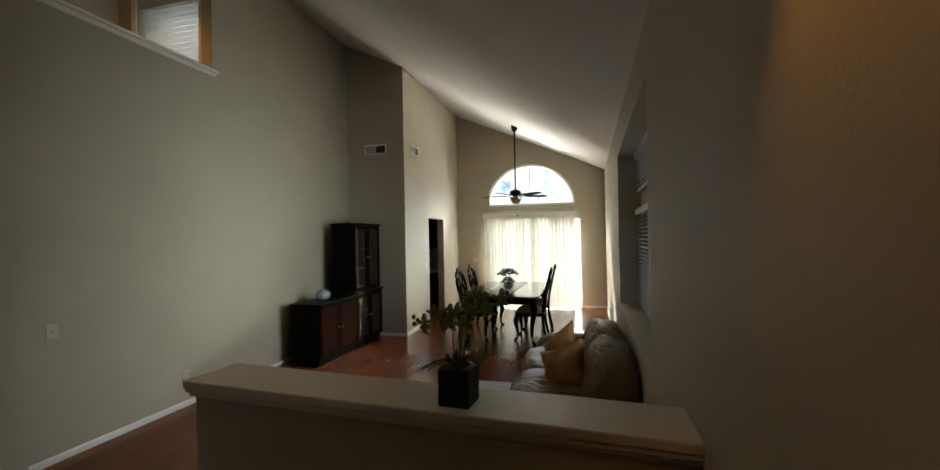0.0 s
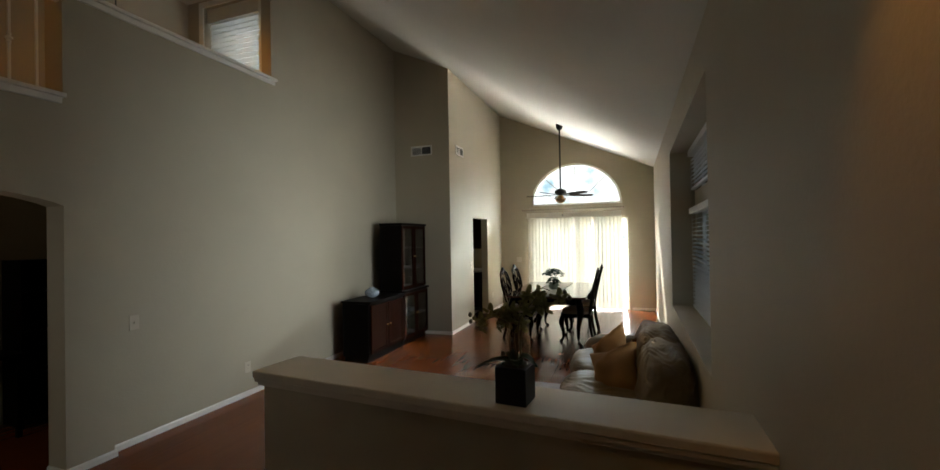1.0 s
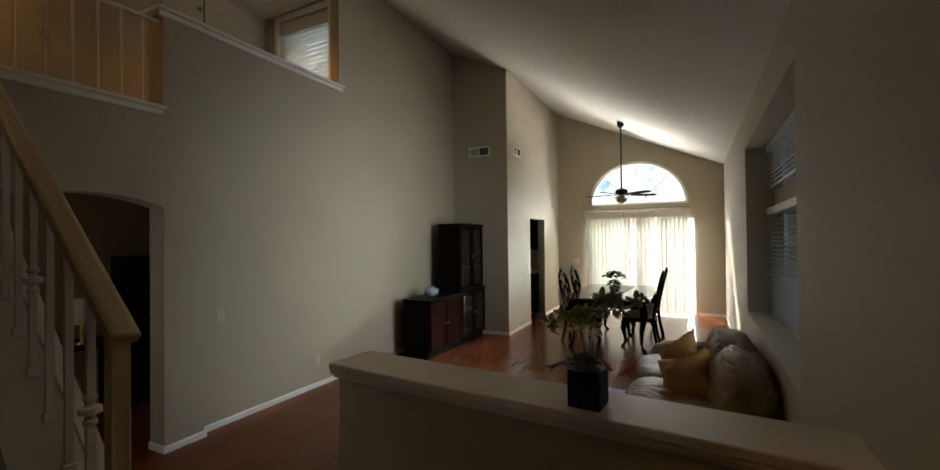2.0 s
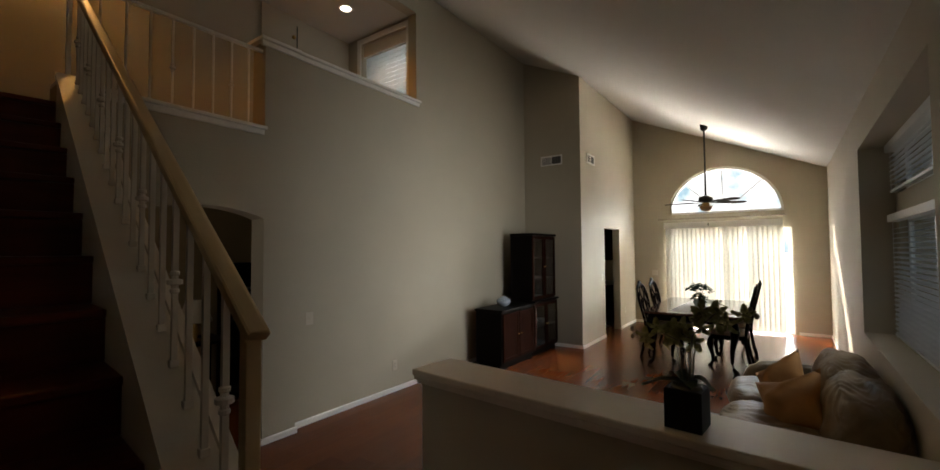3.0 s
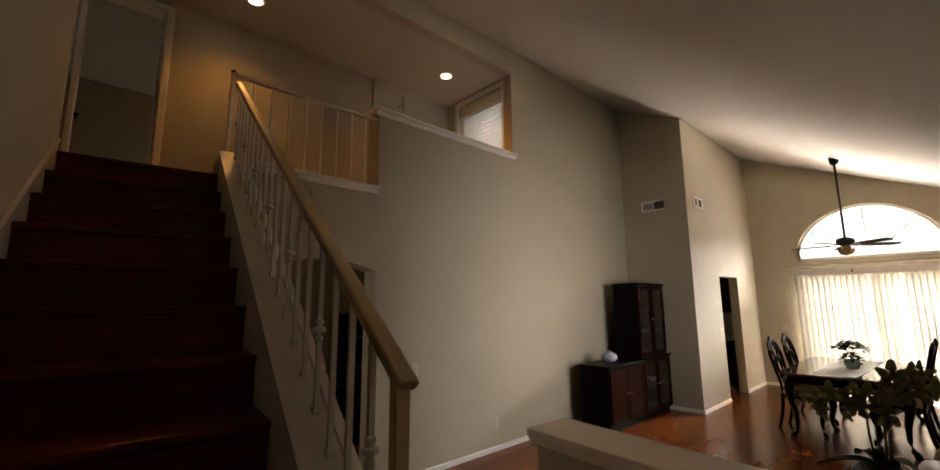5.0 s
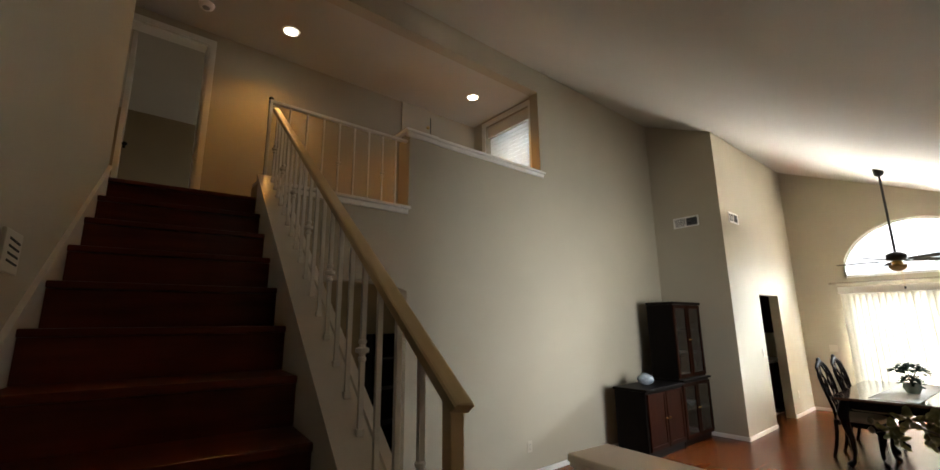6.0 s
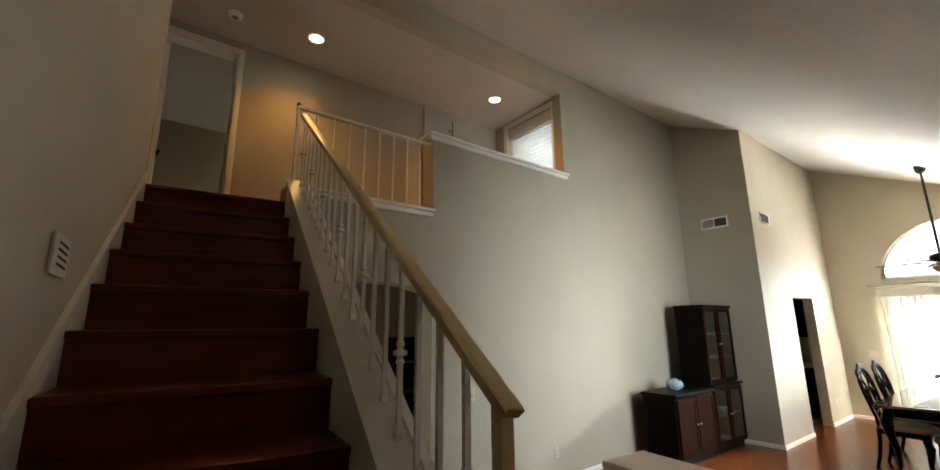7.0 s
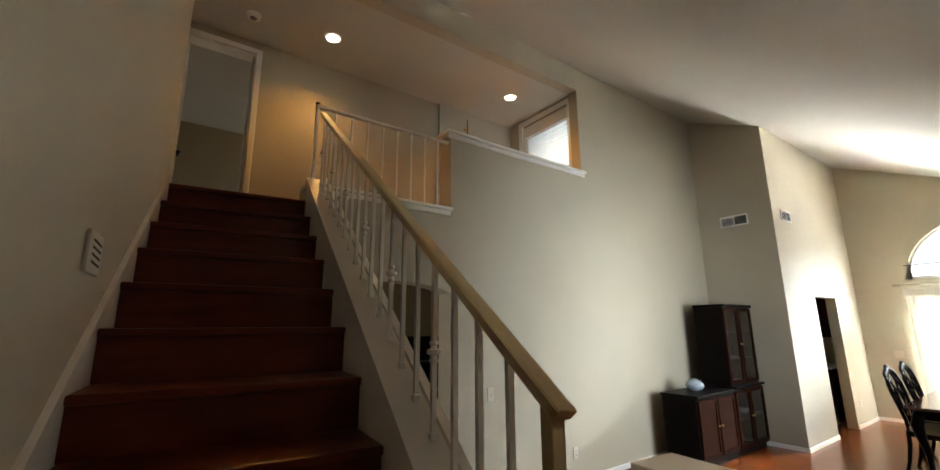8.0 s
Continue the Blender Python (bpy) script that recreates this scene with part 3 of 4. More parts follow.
def slanted(x0, x1, h0, h1, y0, y1):
    """A board that climbs with the stairs, between two heights over the nosing line."""
    return prism([(x0, nz(x0) + h0), (x1, nz(x1) + h0), (x1, nz(x1) + h1), (x0, nz(x0) + h1)], "y", y0, y1)


part("skirt_board", slanted(-0.53, -3.26, -0.26, 0.06, ST_Y, ST_Y + 0.012), TRIM, stairs, "white skirt board on the wall side")
part("skirt_cap", slanted(-0.53, -3.26, 0.06, 0.078, ST_Y, ST_Y + 0.02), TRIM, stairs)
CX0, CX1 = -0.58, -3.24
bm = prism([(CX0, 0.0), (CX0, nz(CX0) + 0.15), (CX1, nz(CX1) + 0.15), (CX1, 0.0)], "y", SY1 + 0.002, SY1 + 0.14)
part("side_wall", bm, TRIM, stairs, "cream painted wall closing the side of the stairs")
part("curb", slanted(CX0, CX1, 0.152, 0.19, SY1 - 0.008, SY1 + 0.155), TRIM, stairs, "cream curb under the balusters")
part("curb_bead", slanted(CX0, CX1, 0.19, 0.21, SY1 + 0.115, SY1 + 0.145), TRIM, stairs)

BALX0, BALD, BALY = -0.653, 0.1295, SY1 + 0.08


def rail_z(x):
    return 1.48 + SLOPE * (-0.624 - x)


def knuckle(bm, x, y, z):
    add_lathe(bm, [(0.008, -0.034), (0.013, -0.030), (0.013, -0.022), (0.009, -0.018), (0.010, -0.010), (0.021, -0.006), (0.021, 0.006), (0.010, 0.010), (0.009, 0.018), (0.013, 0.022), (0.013, 0.030), (0.008, 0.034)], (x, y, z), 12)


railing = thing("stair_railing", "white iron balusters with a cream wooden handrail", "railing", ST_AT, ST_TURN)
for k in range(1, 20):
    x = BALX0 - k * BALD
    z0, z1 = nz(x) + 0.188, rail_z(x) - 0.015
    bm = box((x - 0.0075, BALY - 0.0075, z0), (x + 0.0075, BALY + 0.0075, z1))
    add_box(bm, (x - 0.012, BALY - 0.012, z0), (x + 0.012, BALY + 0.012, z0 + 0.022), 0.003)
    if k % 3 == 1:
        knuckle(bm, x, BALY, rail_z(x) - (0.29 if k % 2 else 0.30))
    part("baluster", bm, TRIM, railing)
# handrail with an eased section, plumb-cut at its foot
bm = bmesh.new()
sec = [(-0.021, -0.020), (0.021, -0.020), (0.023, -0.014), (0.023, 0.012), (0.019, 0.018), (0.012, 0.020), (-0.012, 0.020), (-0.019, 0.018), (-0.023, 0.012), (-0.023, -0.014)]
rows = [[bm.verts.new((x, BALY + u, rail_z(x) + w * 0.95)) for u, w in sec] for x in (-0.598, -3.2)]
for v in rows[0]:
    if v.co.z < rail_z(-0.598) - 0.008:
        v.co.x -= 0.02
        v.co.z += 0.02 * SLOPE
for i in range(10):
    bm.faces.new((rows[0][i], rows[0][(i + 1) % 10], rows[1][(i + 1) % 10], rows[1][i]))
bm.faces.new(rows[0]), bm.faces.new(list(reversed(rows[1])))
part("handrail", bm, RAIL, railing, "cream wooden handrail")
part("newel_post", box((-0.661, BALY - 0.016, 0.0), (-0.625, BALY + 0.016, rail_z(-0.645) - 0.016), 0.003), RAIL, railing, "square cream newel post")

lrail = thing("landing_railing", "white iron railing along the upstairs landing", "railing", (XA - 0.05, 0, 0))
part("top_rail", box((-0.018, 1.04, 3.40), (0.018, 2.33, 3.427), 0.005), TRIM, lrail)
part("corner_post", box((-0.012, 1.042, 2.731), (0.012, 1.066, 3.40)), TRIM, lrail)
part("finial", lathe([(0.014, 0), (0.02, 0.01), (0.016, 0.022), (0.006, 0.028)], (0, 1.054, 3.427), 10), IRON, lrail, "small dark finial")
for k in range(8):
    y = 2.21 - 0.143 * k
    bm = box((-0.007, y - 0.007, 2.731), (0.007, y + 0.007, 3.40))
    if k in (1, 4):
        knuckle(bm, 0, y, 3.03)
    part("baluster", bm, TRIM, lrail)


# ---- china cabinet and sideboard ----
def panel_door(parent, x, y0, y1, z0, z1, glazed, knob_y):
    """A door on a front that faces +x."""
    w = 0.045
    bm = bmesh.new()
    for lo, hi in (((x, y0, z0), (x + 0.02, y0 + w, z1)), ((x, y1 - w, z0), (x + 0.02, y1, z1)), ((x, y0 + w, z0), (x + 0.02, y1 - w, z0 + w)), ((x, y0 + w, z1 - w), (x + 0.02, y1 - w, z1))):
        add_box(bm, lo, hi, 0.003)
    d = part("door", bm, MAHOG, parent)
    if glazed:
        part("glass_pane", box((x + 0.006, y0 + w, z0 + w), (x + 0.01, y1 - w, z1 - w)), GLASS, d)
    else:
        part("door_panel", box((x + 0.002, y0 + w, z0 + w), (x + 0.012, y1 - w, z1 - w), 0.004), MAHOG, d, "reddish mahogany door panel")
    part("knob", lathe([(0.006, 0), (0.012, 0.006), (0.012, 0.016), (0.004, 0.02)], (x + 0.03, knob_y, (z0 + z1) / 2), 10), BRASS, d, "small brass knob", True)
    return d


CX, CB = -2.70, -3.13
side = thing("sideboard", "low dark sideboard with reddish mahogany panel doors", "sideboard", (0, 0, 0))
part("body", box((CB, 5.37, 0.07), (CX - 0.02, 6.335, 0.79), 0.004), EBONY, side)
part("plinth", box((CB + 0.02, 5.39, 0.0), (CX - 0.05, 6.335, 0.07)), EBONY, side)
part("top", box((CB - 0.01, 5.345, 0.79), (CX + 0.02, 6.335, 0.825), 0.008), EBONY, side)
panel_door(side, CX - 0.02, 5.41, 5.85, 0.11, 0.76, False, 5.82)
panel_door(side, CX - 0.02, 5.87, 6.31, 0.11, 0.76, False, 5.90)


def carcass(parent, x0, x1, y0, y1, z0, z1, shelves):
    t = 0.022
    for lo, hi in (((x0, y0, z0), (x1, y0 + t, z1)), ((x0, y1 - t, z0), (x1, y1, z1))):
        part("side_panel", box(lo, hi, 0.002), EBONY, parent)
    part("back_panel", box((x0, y0 + t, z0), (x0 + 0.01, y1 - t, z1)), EBONY, parent)
    for z in (z0, *shelves, z1 - t):
        part("shelf", box((x0 + 0.01, y0 + t, z), (x1 - 0.004, y1 - t, z + t)), EBONY, parent)


china = thing("china_cabinet", "tall dark china cabinet with glazed doors on two tiers", "china cabinet", (0, 0, 0))
carcass(china, CB, CX - 0.02, 6.345, 7.2, 0.07, 0.82, (0.42,))
part("plinth", box((CB + 0.02, 6.365, 0.0), (CX - 0.05, 7.18, 0.07)), EBONY, china)
part("waist_moulding", box((CB - 0.008, 6.337, 0.82), (CX + 0.02, 7.215, 0.85), 0.008), EBONY, china)
carcass(china, CB, CX - 0.05, 6.36, 7.19, 0.85, 1.87, (1.17, 1.50))
part("cornice", box((CB - 0.008, 6.345, 1.87), (CX - 0.015, 7.205, 1.91), 0.01), EBONY, china)
for y0, y1, ky in ((6.355, 6.765, 6.745), (6.775, 7.19, 6.795)):
    panel_door(china, CX - 0.02, y0, y1, 0.10, 0.80, True, ky)
    panel_door(china, CX - 0.05, y0 + 0.008, y1 - 0.004, 0.87, 1.86, True, ky)


def goblet(at, s=1.0):
    return solid("goblet", lathe([(0.03 * s, 0), (0.03 * s, 0.004), (0.005 * s, 0.01), (0.005 * s, 0.07 * s), (0.03 * s, 0.09 * s), (0.036 * s, 0.13 * s), (0.032 * s, 0.16 * s)], (0, 0, 0), 12), CRYSTAL, "clear crystal goblet on the cabinet shelf", "goblet", at=at, group="glassware", smooth=True)


for k, (x, y, z, s) in enumerate(((-2.86, 6.5, 1.192, 1.0), (-2.9, 6.6, 1.192, 0.9), (-2.86, 6.9, 1.192, 1.0), (-2.88, 7.02, 1.192, 1.1), (-2.87, 6.48, 1.522, 1.1), (-2.88, 6.95, 1.522, 1.0), (-2.86, 6.55, 0.872, 1.2), (-2.9, 6.92, 0.872, 1.0))):
    goblet((x, y, z), s)
for at, r in (((-2.9, 6.5, 0.442), 0.055), ((-2.88, 6.93, 0.442), 0.06), ((-2.9, 6.62, 0.092), 0.07)):
    solid("bowl", lathe([(r * 0.5, 0), (r * 0.55, 0.006), (r, r * 0.7), (r * 1.15, r * 1.1), (r * 1.05, r * 1.1)], (0, 0, 0), 16), CHINA, "pale porcelain bowl inside the cabinet", "bowl", at=at, group="china", smooth=True)
vase = thing("vase", "round blue-white porcelain vase on the sideboard", "vase", (-2.93, 5.80, 0.825))
part("vase_body", lathe([(0.045, 0), (0.05, 0.006), (0.085, 0.025), (0.106, 0.062), (0.1, 0.092), (0.07, 0.117), (0.045, 0.126), (0.042, 0.134)], (0, 0, 0), 20), CHINA, vase, "", True)
part("rim", lathe([(0.042, 0.134), (0.048, 0.137), (0.042, 0.142)], (0, 0, 0), 20), CHINA, vase, "", True)


# ---- sofa and pillows ----
def puff(size, bulge=0.35, wrinkles=0.0, seed=0, cuts=9, folds=7.0):
    """An overstuffed block with swollen faces, rounded edges and gathered folds across its length."""
    bm = bmesh.new()
    bmesh.ops.create_cube(bm, size=2.0)
    bmesh.ops.subdivide_edges(bm, edges=bm.edges[:], cuts=cuts, use_grid_fill=True)
    for v in bm.verts:
        c = v.co.copy()
        n = c.normalized()
        m = max(abs(c.x), abs(c.y), abs(c.z))
        p = (abs(c.x) ** 4 + abs(c.y) ** 4 + abs(c.z) ** 4) ** 0.25
        q = c * (m / p)
        q = q * (1 - bulge) + n * (bulge * 1.12)
        out = Vector((q.x * size[0] / 2, q.y * size[1] / 2, q.z * size[2] / 2))
        if wrinkles:
            drift = 1.6 * noise.noise(Vector((c.x * 1.6, c.y * 1.1, c.z * 1.6 + seed)))
            fade = max(0.12, 0.5 + 1.2 * noise.noise(c * 2.1 + Vector((0, seed, 0)))) * (0.35 + 0.65 * abs(c.z))
            w = (1 - 2 * abs(math.sin(0.5 * folds * c.y + 4.5 * drift))) * fade
            lumps = noise.noise(c * 1.8 + Vector((seed, 0, 0)))
            out += n * wrinkles * (0.6 * w + 1.1 * lumps)
        v.co = out
    return bm


def placed(bm, m):
    bmesh.ops.transform(bm, matrix=m, verts=bm.verts[:])
    return bm


sofa = thing("sofa", "overstuffed taupe leather loveseat with gathered cushions", "sofa", (0.0, 0.0, 0.0))
part("base", placed(puff((0.86, 1.62, 0.28), 0.05), pose(0.49, 4.62, 0.2)), LEATHER, sofa, "", True)
for y in (4.18, 5.02):
    part("seat_cushion", placed(puff((0.76, 0.85, 0.22), 0.16, 0.016, y, 34, 26), pose(0.35, y, 0.32)), LEATHER, sofa, "gathered seat cushion", True)
    part("back_cushion", placed(puff((0.38, 0.94, 0.54), 0.3, 0.02, y + 3, 40, 24), pose(0.77, y, 0.485, 0, 12, 0)), LEATHER, sofa, "swollen back cushion with gathered folds", True)
part("back_frame", placed(puff((0.24, 1.7, 0.6), 0.12, 0.006, 4), pose(0.90, 4.62, 0.37)), LEATHER, sofa, "", True)
part("arm", placed(puff((0.8, 0.26, 0.46), 0.28, 0.012, 2, 14, 5), pose(0.46, 5.55, 0.29)), LEATHER, sofa, "rolled arm", True)
part("arm", placed(puff((0.8, 0.26, 0.40), 0.28, 0.012, 5, 14, 5), pose(0.46, 3.68, 0.26)), LEATHER, sofa, "rolled arm", True)
for x in (0.14, 0.84):
    for y in (3.75, 5.5):
        part("foot", lathe([(0.025, 0), (0.035, 0.04), (0.03, 0.075)], (x, y, 0), 10), EBONY, sofa)


def pillow(at, rx, ry, rz, s=0.44):
    bm = bmesh.new()
    bmesh.ops.create_grid(bm, x_segments=12, y_segments=12, size=0.5)
    top = bm.verts[:]
    for v in top:
        x, y = v.co.x * 2, v.co.y * 2
        pinch = 1 - 0.24 * (1 - abs(x * y))
        h = 0.135 * (max(0, (1 - x * x) * (1 - y * y)) ** 0.55) * (1 + 0.12 * math.sin(5 * x + 3 * y))
        v.co = Vector((v.co.x * pinch * s, v.co.y * pinch * s, h * s / 0.44 * (1 + 0.25 * noise.noise(Vector((x * 2, y * 2, at[1]))))))
    bmesh.ops.duplicate(bm, geom=bm.faces[:])
    half_faces = bm.faces[:][len(bm.faces) // 2:]
    for v in {v for f in half_faces for v in f.verts}:
        v.co.z = -v.co.z * 0.8
    bmesh.ops.remove_doubles(bm, verts=bm.verts[:], dist=0.001)
    ob = solid("throw_pillow", bm, GOLD, "plump ochre throw pillow leaning on the sofa cushions", "pillow", smooth=True, group="sofa pillows")
    ob.matrix_basis = pose(*at, 0, ry, rz) @ pose(0, 0, 0, 0, 0, rx)
    return ob


pillow((0.42, 4.24, 0.50), 30, -60, 52, 0.48)
pillow((0.38, 4.72, 0.53), 45, -66, 40, 0.46)

solid("rug", box((-0.62, 3.7, 0.003), (-0.02, 5.25, 0.016), 0.004), RUG, "pale grey rug lying in front of the sofa", "rug")


# ---- dining table, runner, plant, chairs ----
def cabriole(bm, x, y, h, sx, sy, s=1.0):
    """A curved leg that swells at the knee and ends in a pad foot; sx and sy point outwards."""
    rows = ((1.0, 0.0, 0.034), (0.9, 0.012, 0.042), (0.78, 0.028, 0.045), (0.6, 0.018, 0.034), (0.4, -0.004, 0.025), (0.2, -0.008, 0.019), (0.09, 0.006, 0.019), (0.05, 0.026, 0.026), (0.02, 0.036, 0.03), (0.0, 0.036, 0.028))
    add_tube(bm, [(x + sx * o * s, y + sy * o * s, h * u) for u, o, r in reversed(rows)], [r * s for u, o, r in reversed(rows)], 8)
    return bm


TX0, TX1, TY0, TY1, TZ = -1.24, -0.02, 6.82, 8.98, 0.76
table = thing("dining_table", "polished dark wood dining table on cabriole legs", "table", (0, 0, 0))
bm = bmesh.new()
outline = []
for cx, cy, a in ((TX1 - 0.1, TY1 - 0.1, 0), (TX0 + 0.1, TY1 - 0.1, 90), (TX0 + 0.1, TY0 + 0.1, 180), (TX1 - 0.1, TY0 + 0.1, 270)):
    outline += [(cx + 0.1 * math.cos(radians(a + k * 18)), cy + 0.1 * math.sin(radians(a + k * 18))) for k in range(6)]
add_prism(bm, outline, "z", TZ - 0.032, TZ)
soften(part("tabletop", bm, TABLEWOOD, table), 0.008)
for lo, hi in (((TX0 + 0.1, TY0 + 0.1, 0.63), (TX1 - 0.1, TY0 + 0.125, TZ - 0.032)), ((TX0 + 0.1, TY1 - 0.125, 0.63), (TX1 - 0.1, TY1 - 0.1, TZ - 0.032)), ((TX0 + 0.1, TY0 + 0.125, 0.63), (TX0 + 0.125, TY1 - 0.125, TZ - 0.032)), ((TX1 - 0.125, TY0 + 0.125, 0.63), (TX1 - 0.1, TY1 - 0.125, TZ - 0.032))):
    part("apron", box(lo, hi, 0.003), EBONY, table)
for sx, x in ((-1, TX0 + 0.12), (1, TX1 - 0.12)):
    for sy, y in ((-1, TY0 + 0.12), (1, TY1 - 0.12)):
        part("leg", cabriole(bmesh.new(), x, y, TZ - 0.032, sx, sy, 1.25), EBONY, table, "", True)

bm = bmesh.new()
bmesh.ops.create_grid(bm, x_segments=6, y_segments=24, size=0.5, matrix=Matrix.Diagonal((0.42, 1.95, 1, 1)))
for v in bm.verts:
    v.co.z = 0.002 + 0.0015 * noise.noise(v.co * 9)
bmesh.ops.solidify(bm, geom=bm.faces[:], thickness=-0.002)
solid("table_runner", bm, LINEN, "white linen runner laid along the dining table", "table runner", at=(-0.66, 7.9, TZ + 0.002), turn=-3)

plant = thing("potted_plant", "small arching tabletop plant in a pale green pot", "potted plant", (-0.62, 7.75, TZ + 0.006))
part("pot", lathe([(0.055, 0), (0.06, 0.01), (0.085, 0.06), (0.08, 0.1), (0.088, 0.115), (0.075, 0.115), (0.07, 0.095)], (0, 0, 0), 18), CELADON, plant, "pale green ceramic pot", True)
part("soil", lathe([(0.068, 0.094), (0.068, 0.1)], (0, 0, 0), 14), STEM, plant)
for k in range(4):
    a = k * 1.6 + 0.4
    part("stalk", tube([(0, 0, 0.095), (0.03 * math.cos(a), 0.03 * math.sin(a), 0.2), (0.09 * math.cos(a), 0.09 * math.sin(a), 0.28)], [0.006, 0.005, 0.003], 6), STEM, plant)
bm = bmesh.new()
rnd = random.Random(5)
for k in range(520):
    a, e = rnd.uniform(0, 6.283), rnd.random() ** 0.6
    tier = k % 3 == 0
    r = (0.10 if tier else 0.165) * e
    z = (0.20 if tier else 0.34) - 0.09 * e ** 2 + rnd.uniform(-0.025, 0.02)
    c = Vector((r * math.cos(a), r * math.sin(a), z))
    d = Vector((math.cos(a + rnd.uniform(-1, 1)), math.sin(a + rnd.uniform(-1, 1)), rnd.uniform(-0.6, 0.2))).normalized() * rnd.uniform(0.04, 0.07)
    s = d.cross(Vector((0, 0, 1))).normalized() * 0.019
    bm.faces.new([bm.verts.new(p) for p in (c, c + d * 0.5 + s, c + d, c + d * 0.5 - s)])
part("foliage", bm, BONSAI, plant, "dense arching foliage")


def dining_chair(at, turn):
    """A carved chair; its seat faces local +x."""
    c = thing("dining_chair", "dark carved dining chair with a pierced oval back", "chair", at, turn, "chairs round the table")
    bm = bmesh.new()
    add_prism(bm, [(-0.21, -0.19), (-0.21, 0.19), (0.0, 0.235), (0.2, 0.24), (0.235, 0.18), (0.235, -0.18), (0.2, -0.24), (0.0, -0.235)], "z", 0.385, 0.44)
    part("seat_frame", bm, EBONY, c)
    s = puff((0.43, 0.45, 0.09), 0.1, 0.0, 0, 7)
    soften(part("seat", placed(s, pose(0.01, 0, 0.465)), SEATCLOTH, c, "tan padded seat", True), 0.002)
    for sy in (-1, 1):
        part("leg", cabriole(bmesh.new(), 0.2, sy * 0.2, 0.4, 0.8, sy * 0.8), EBONY, c, "", True)
        part("leg", tube([(-0.27, sy * 0.175, 0.0), (-0.235, sy * 0.175, 0.12), (-0.205, sy * 0.175, 0.3), (-0.2, sy * 0.175, 0.44)], [0.021, 0.02, 0.022, 0.022], 8), EBONY, c, "", True)
    def lean(z):
        return -0.2 - 0.13 * max(0.0, (z - 0.44) / 0.65) ** 1.25
    frame_pts = [(0.14, 0.44), (0.135, 0.55), (0.165, 0.68), (0.195, 0.82), (0.19, 0.94), (0.15, 1.03), (0.08, 1.075), (0.0, 1.10)]
    loop = [(lean(z), y, z) for y, z in frame_pts] + [(lean(z), -y, z) for y, z in reversed(frame_pts[:-1])]
    part("back_frame", tube(loop, [0.018] * 5 + [0.02, 0.024, 0.028, 0.024, 0.02] + [0.018] * 5, 8), EBONY, c, "", True)
    bm = bmesh.new()
    for sy in (-1, 1):
        for pts in ([(0.03, 0.44), (0.025, 0.56), (0.075, 0.68), (0.11, 0.78), (0.07, 0.87), (0.015, 0.83)], [(0.012, 0.62), (0.06, 0.74), (0.03, 0.86), (0.08, 0.96), (0.03, 1.06)], [(0.11, 0.78), (0.15, 0.86), (0.12, 0.96), (0.06, 1.0)]):
            add_tube(bm, [(lean(z), sy * y, z) for y, z in pts], 0.012, 6)
    part("splat", bm, EBONY, c, "pierced carved splat", True)
    part("crest", placed(puff((0.03, 0.11, 0.07), 0.4, 0, 0, 5), pose(lean(1.11), 0, 1.115)), EBONY, c, "carved crest", True)
    part("stretcher", box((-0.2, -0.02, 0.445), (-0.17, 0.02, 0.49), 0.004), EBONY, c)
    return c


first_chair = dining_chair((-1.09, 7.42, 0), -6)
copy_thing(first_chair, pose(-1.10, 8.28, 0, 0, 0, -5))
copy_thing(first_chair, pose(-0.21, 7.50, 0, 0, 0, 178))
copy_thing(first_chair, pose(-0.19, 8.32, 0, 0, 0, 183))


# ---- ceiling fan ----
FX, FY = -0.655, 9.13
fan = thing("ceiling_fan", "dark ceiling fan on a long black rod, switched off", "ceiling fan", (FX, FY, 0))
ztop = zc(FX, FY)
part("canopy", lathe([(0.03, -0.09), (0.06, -0.06), (0.068, 0.0), (0.068, 0.04)], (0, 0, ztop - 0.01), 16), IRON, fan, "", True)
part("downrod", tube([(0, 0, 2.58), (0, 0, ztop - 0.06)], 0.016, 10), IRON, fan)
part("motor", lathe([(0.03, 0.09), (0.075, 0.075), (0.115, 0.05), (0.12, 0.01), (0.1, -0.03), (0.05, -0.045)][::-1], (0, 0, 2.52), 20), IRON, fan, "dark motor housing", True)
part("switch_cup", lathe([(0.045, 0.05), (0.062, 0.03), (0.06, -0.01), (0.03, -0.03)][::-1], (0, 0, 2.43), 18), BRASS, fan, "brass switch cup", True)
part("lamp_bowl", lathe([(0.105, 0.055), (0.1, 0.02), (0.07, -0.02), (0.02, -0.04)][::-1], (0, 0, 2.36), 20), AMBER, fan, "amber glass bowl", True)
part("pull_chain", tube([(0.03, 0, 2.36), (0.03, 0, 2.1)], 0.0025, 5), BRASS, fan)
part("chain_fob", lathe([(0.004, 0), (0.012, 0.012), (0.012, 0.035), (0.004, 0.045)], (0.03, 0, 2.06), 8), IRON, fan)
for k in range(5):
    a = radians(180 + 72 * k - 4)
    m = pose(0, 0, 2.485, 0, 0, math.degrees(a)) @ pose(0, 0, 0, -9)
    bm = prism([(0.2, -0.05), (0.3, -0.066), (0.62, -0.068), (0.69, -0.045), (0.705, 0.0), (0.69, 0.045), (0.62, 0.068), (0.3, 0.066), (0.2, 0.05)], "z", -0.006, 0.006)
    bl = part("blade", placed(bm, m), BLADE, fan)
    part("blade_iron", placed(box((0.09, -0.018, -0.012), (0.26, 0.018, -0.004), 0.003), m), IRON, bl)


# ---- orchid on the half wall ----
orchid = thing("orchid", "artificial olive-yellow orchid in a black cube planter", "potted plant", (0.056, 2.165, 0.966), HW_TURN - 1)
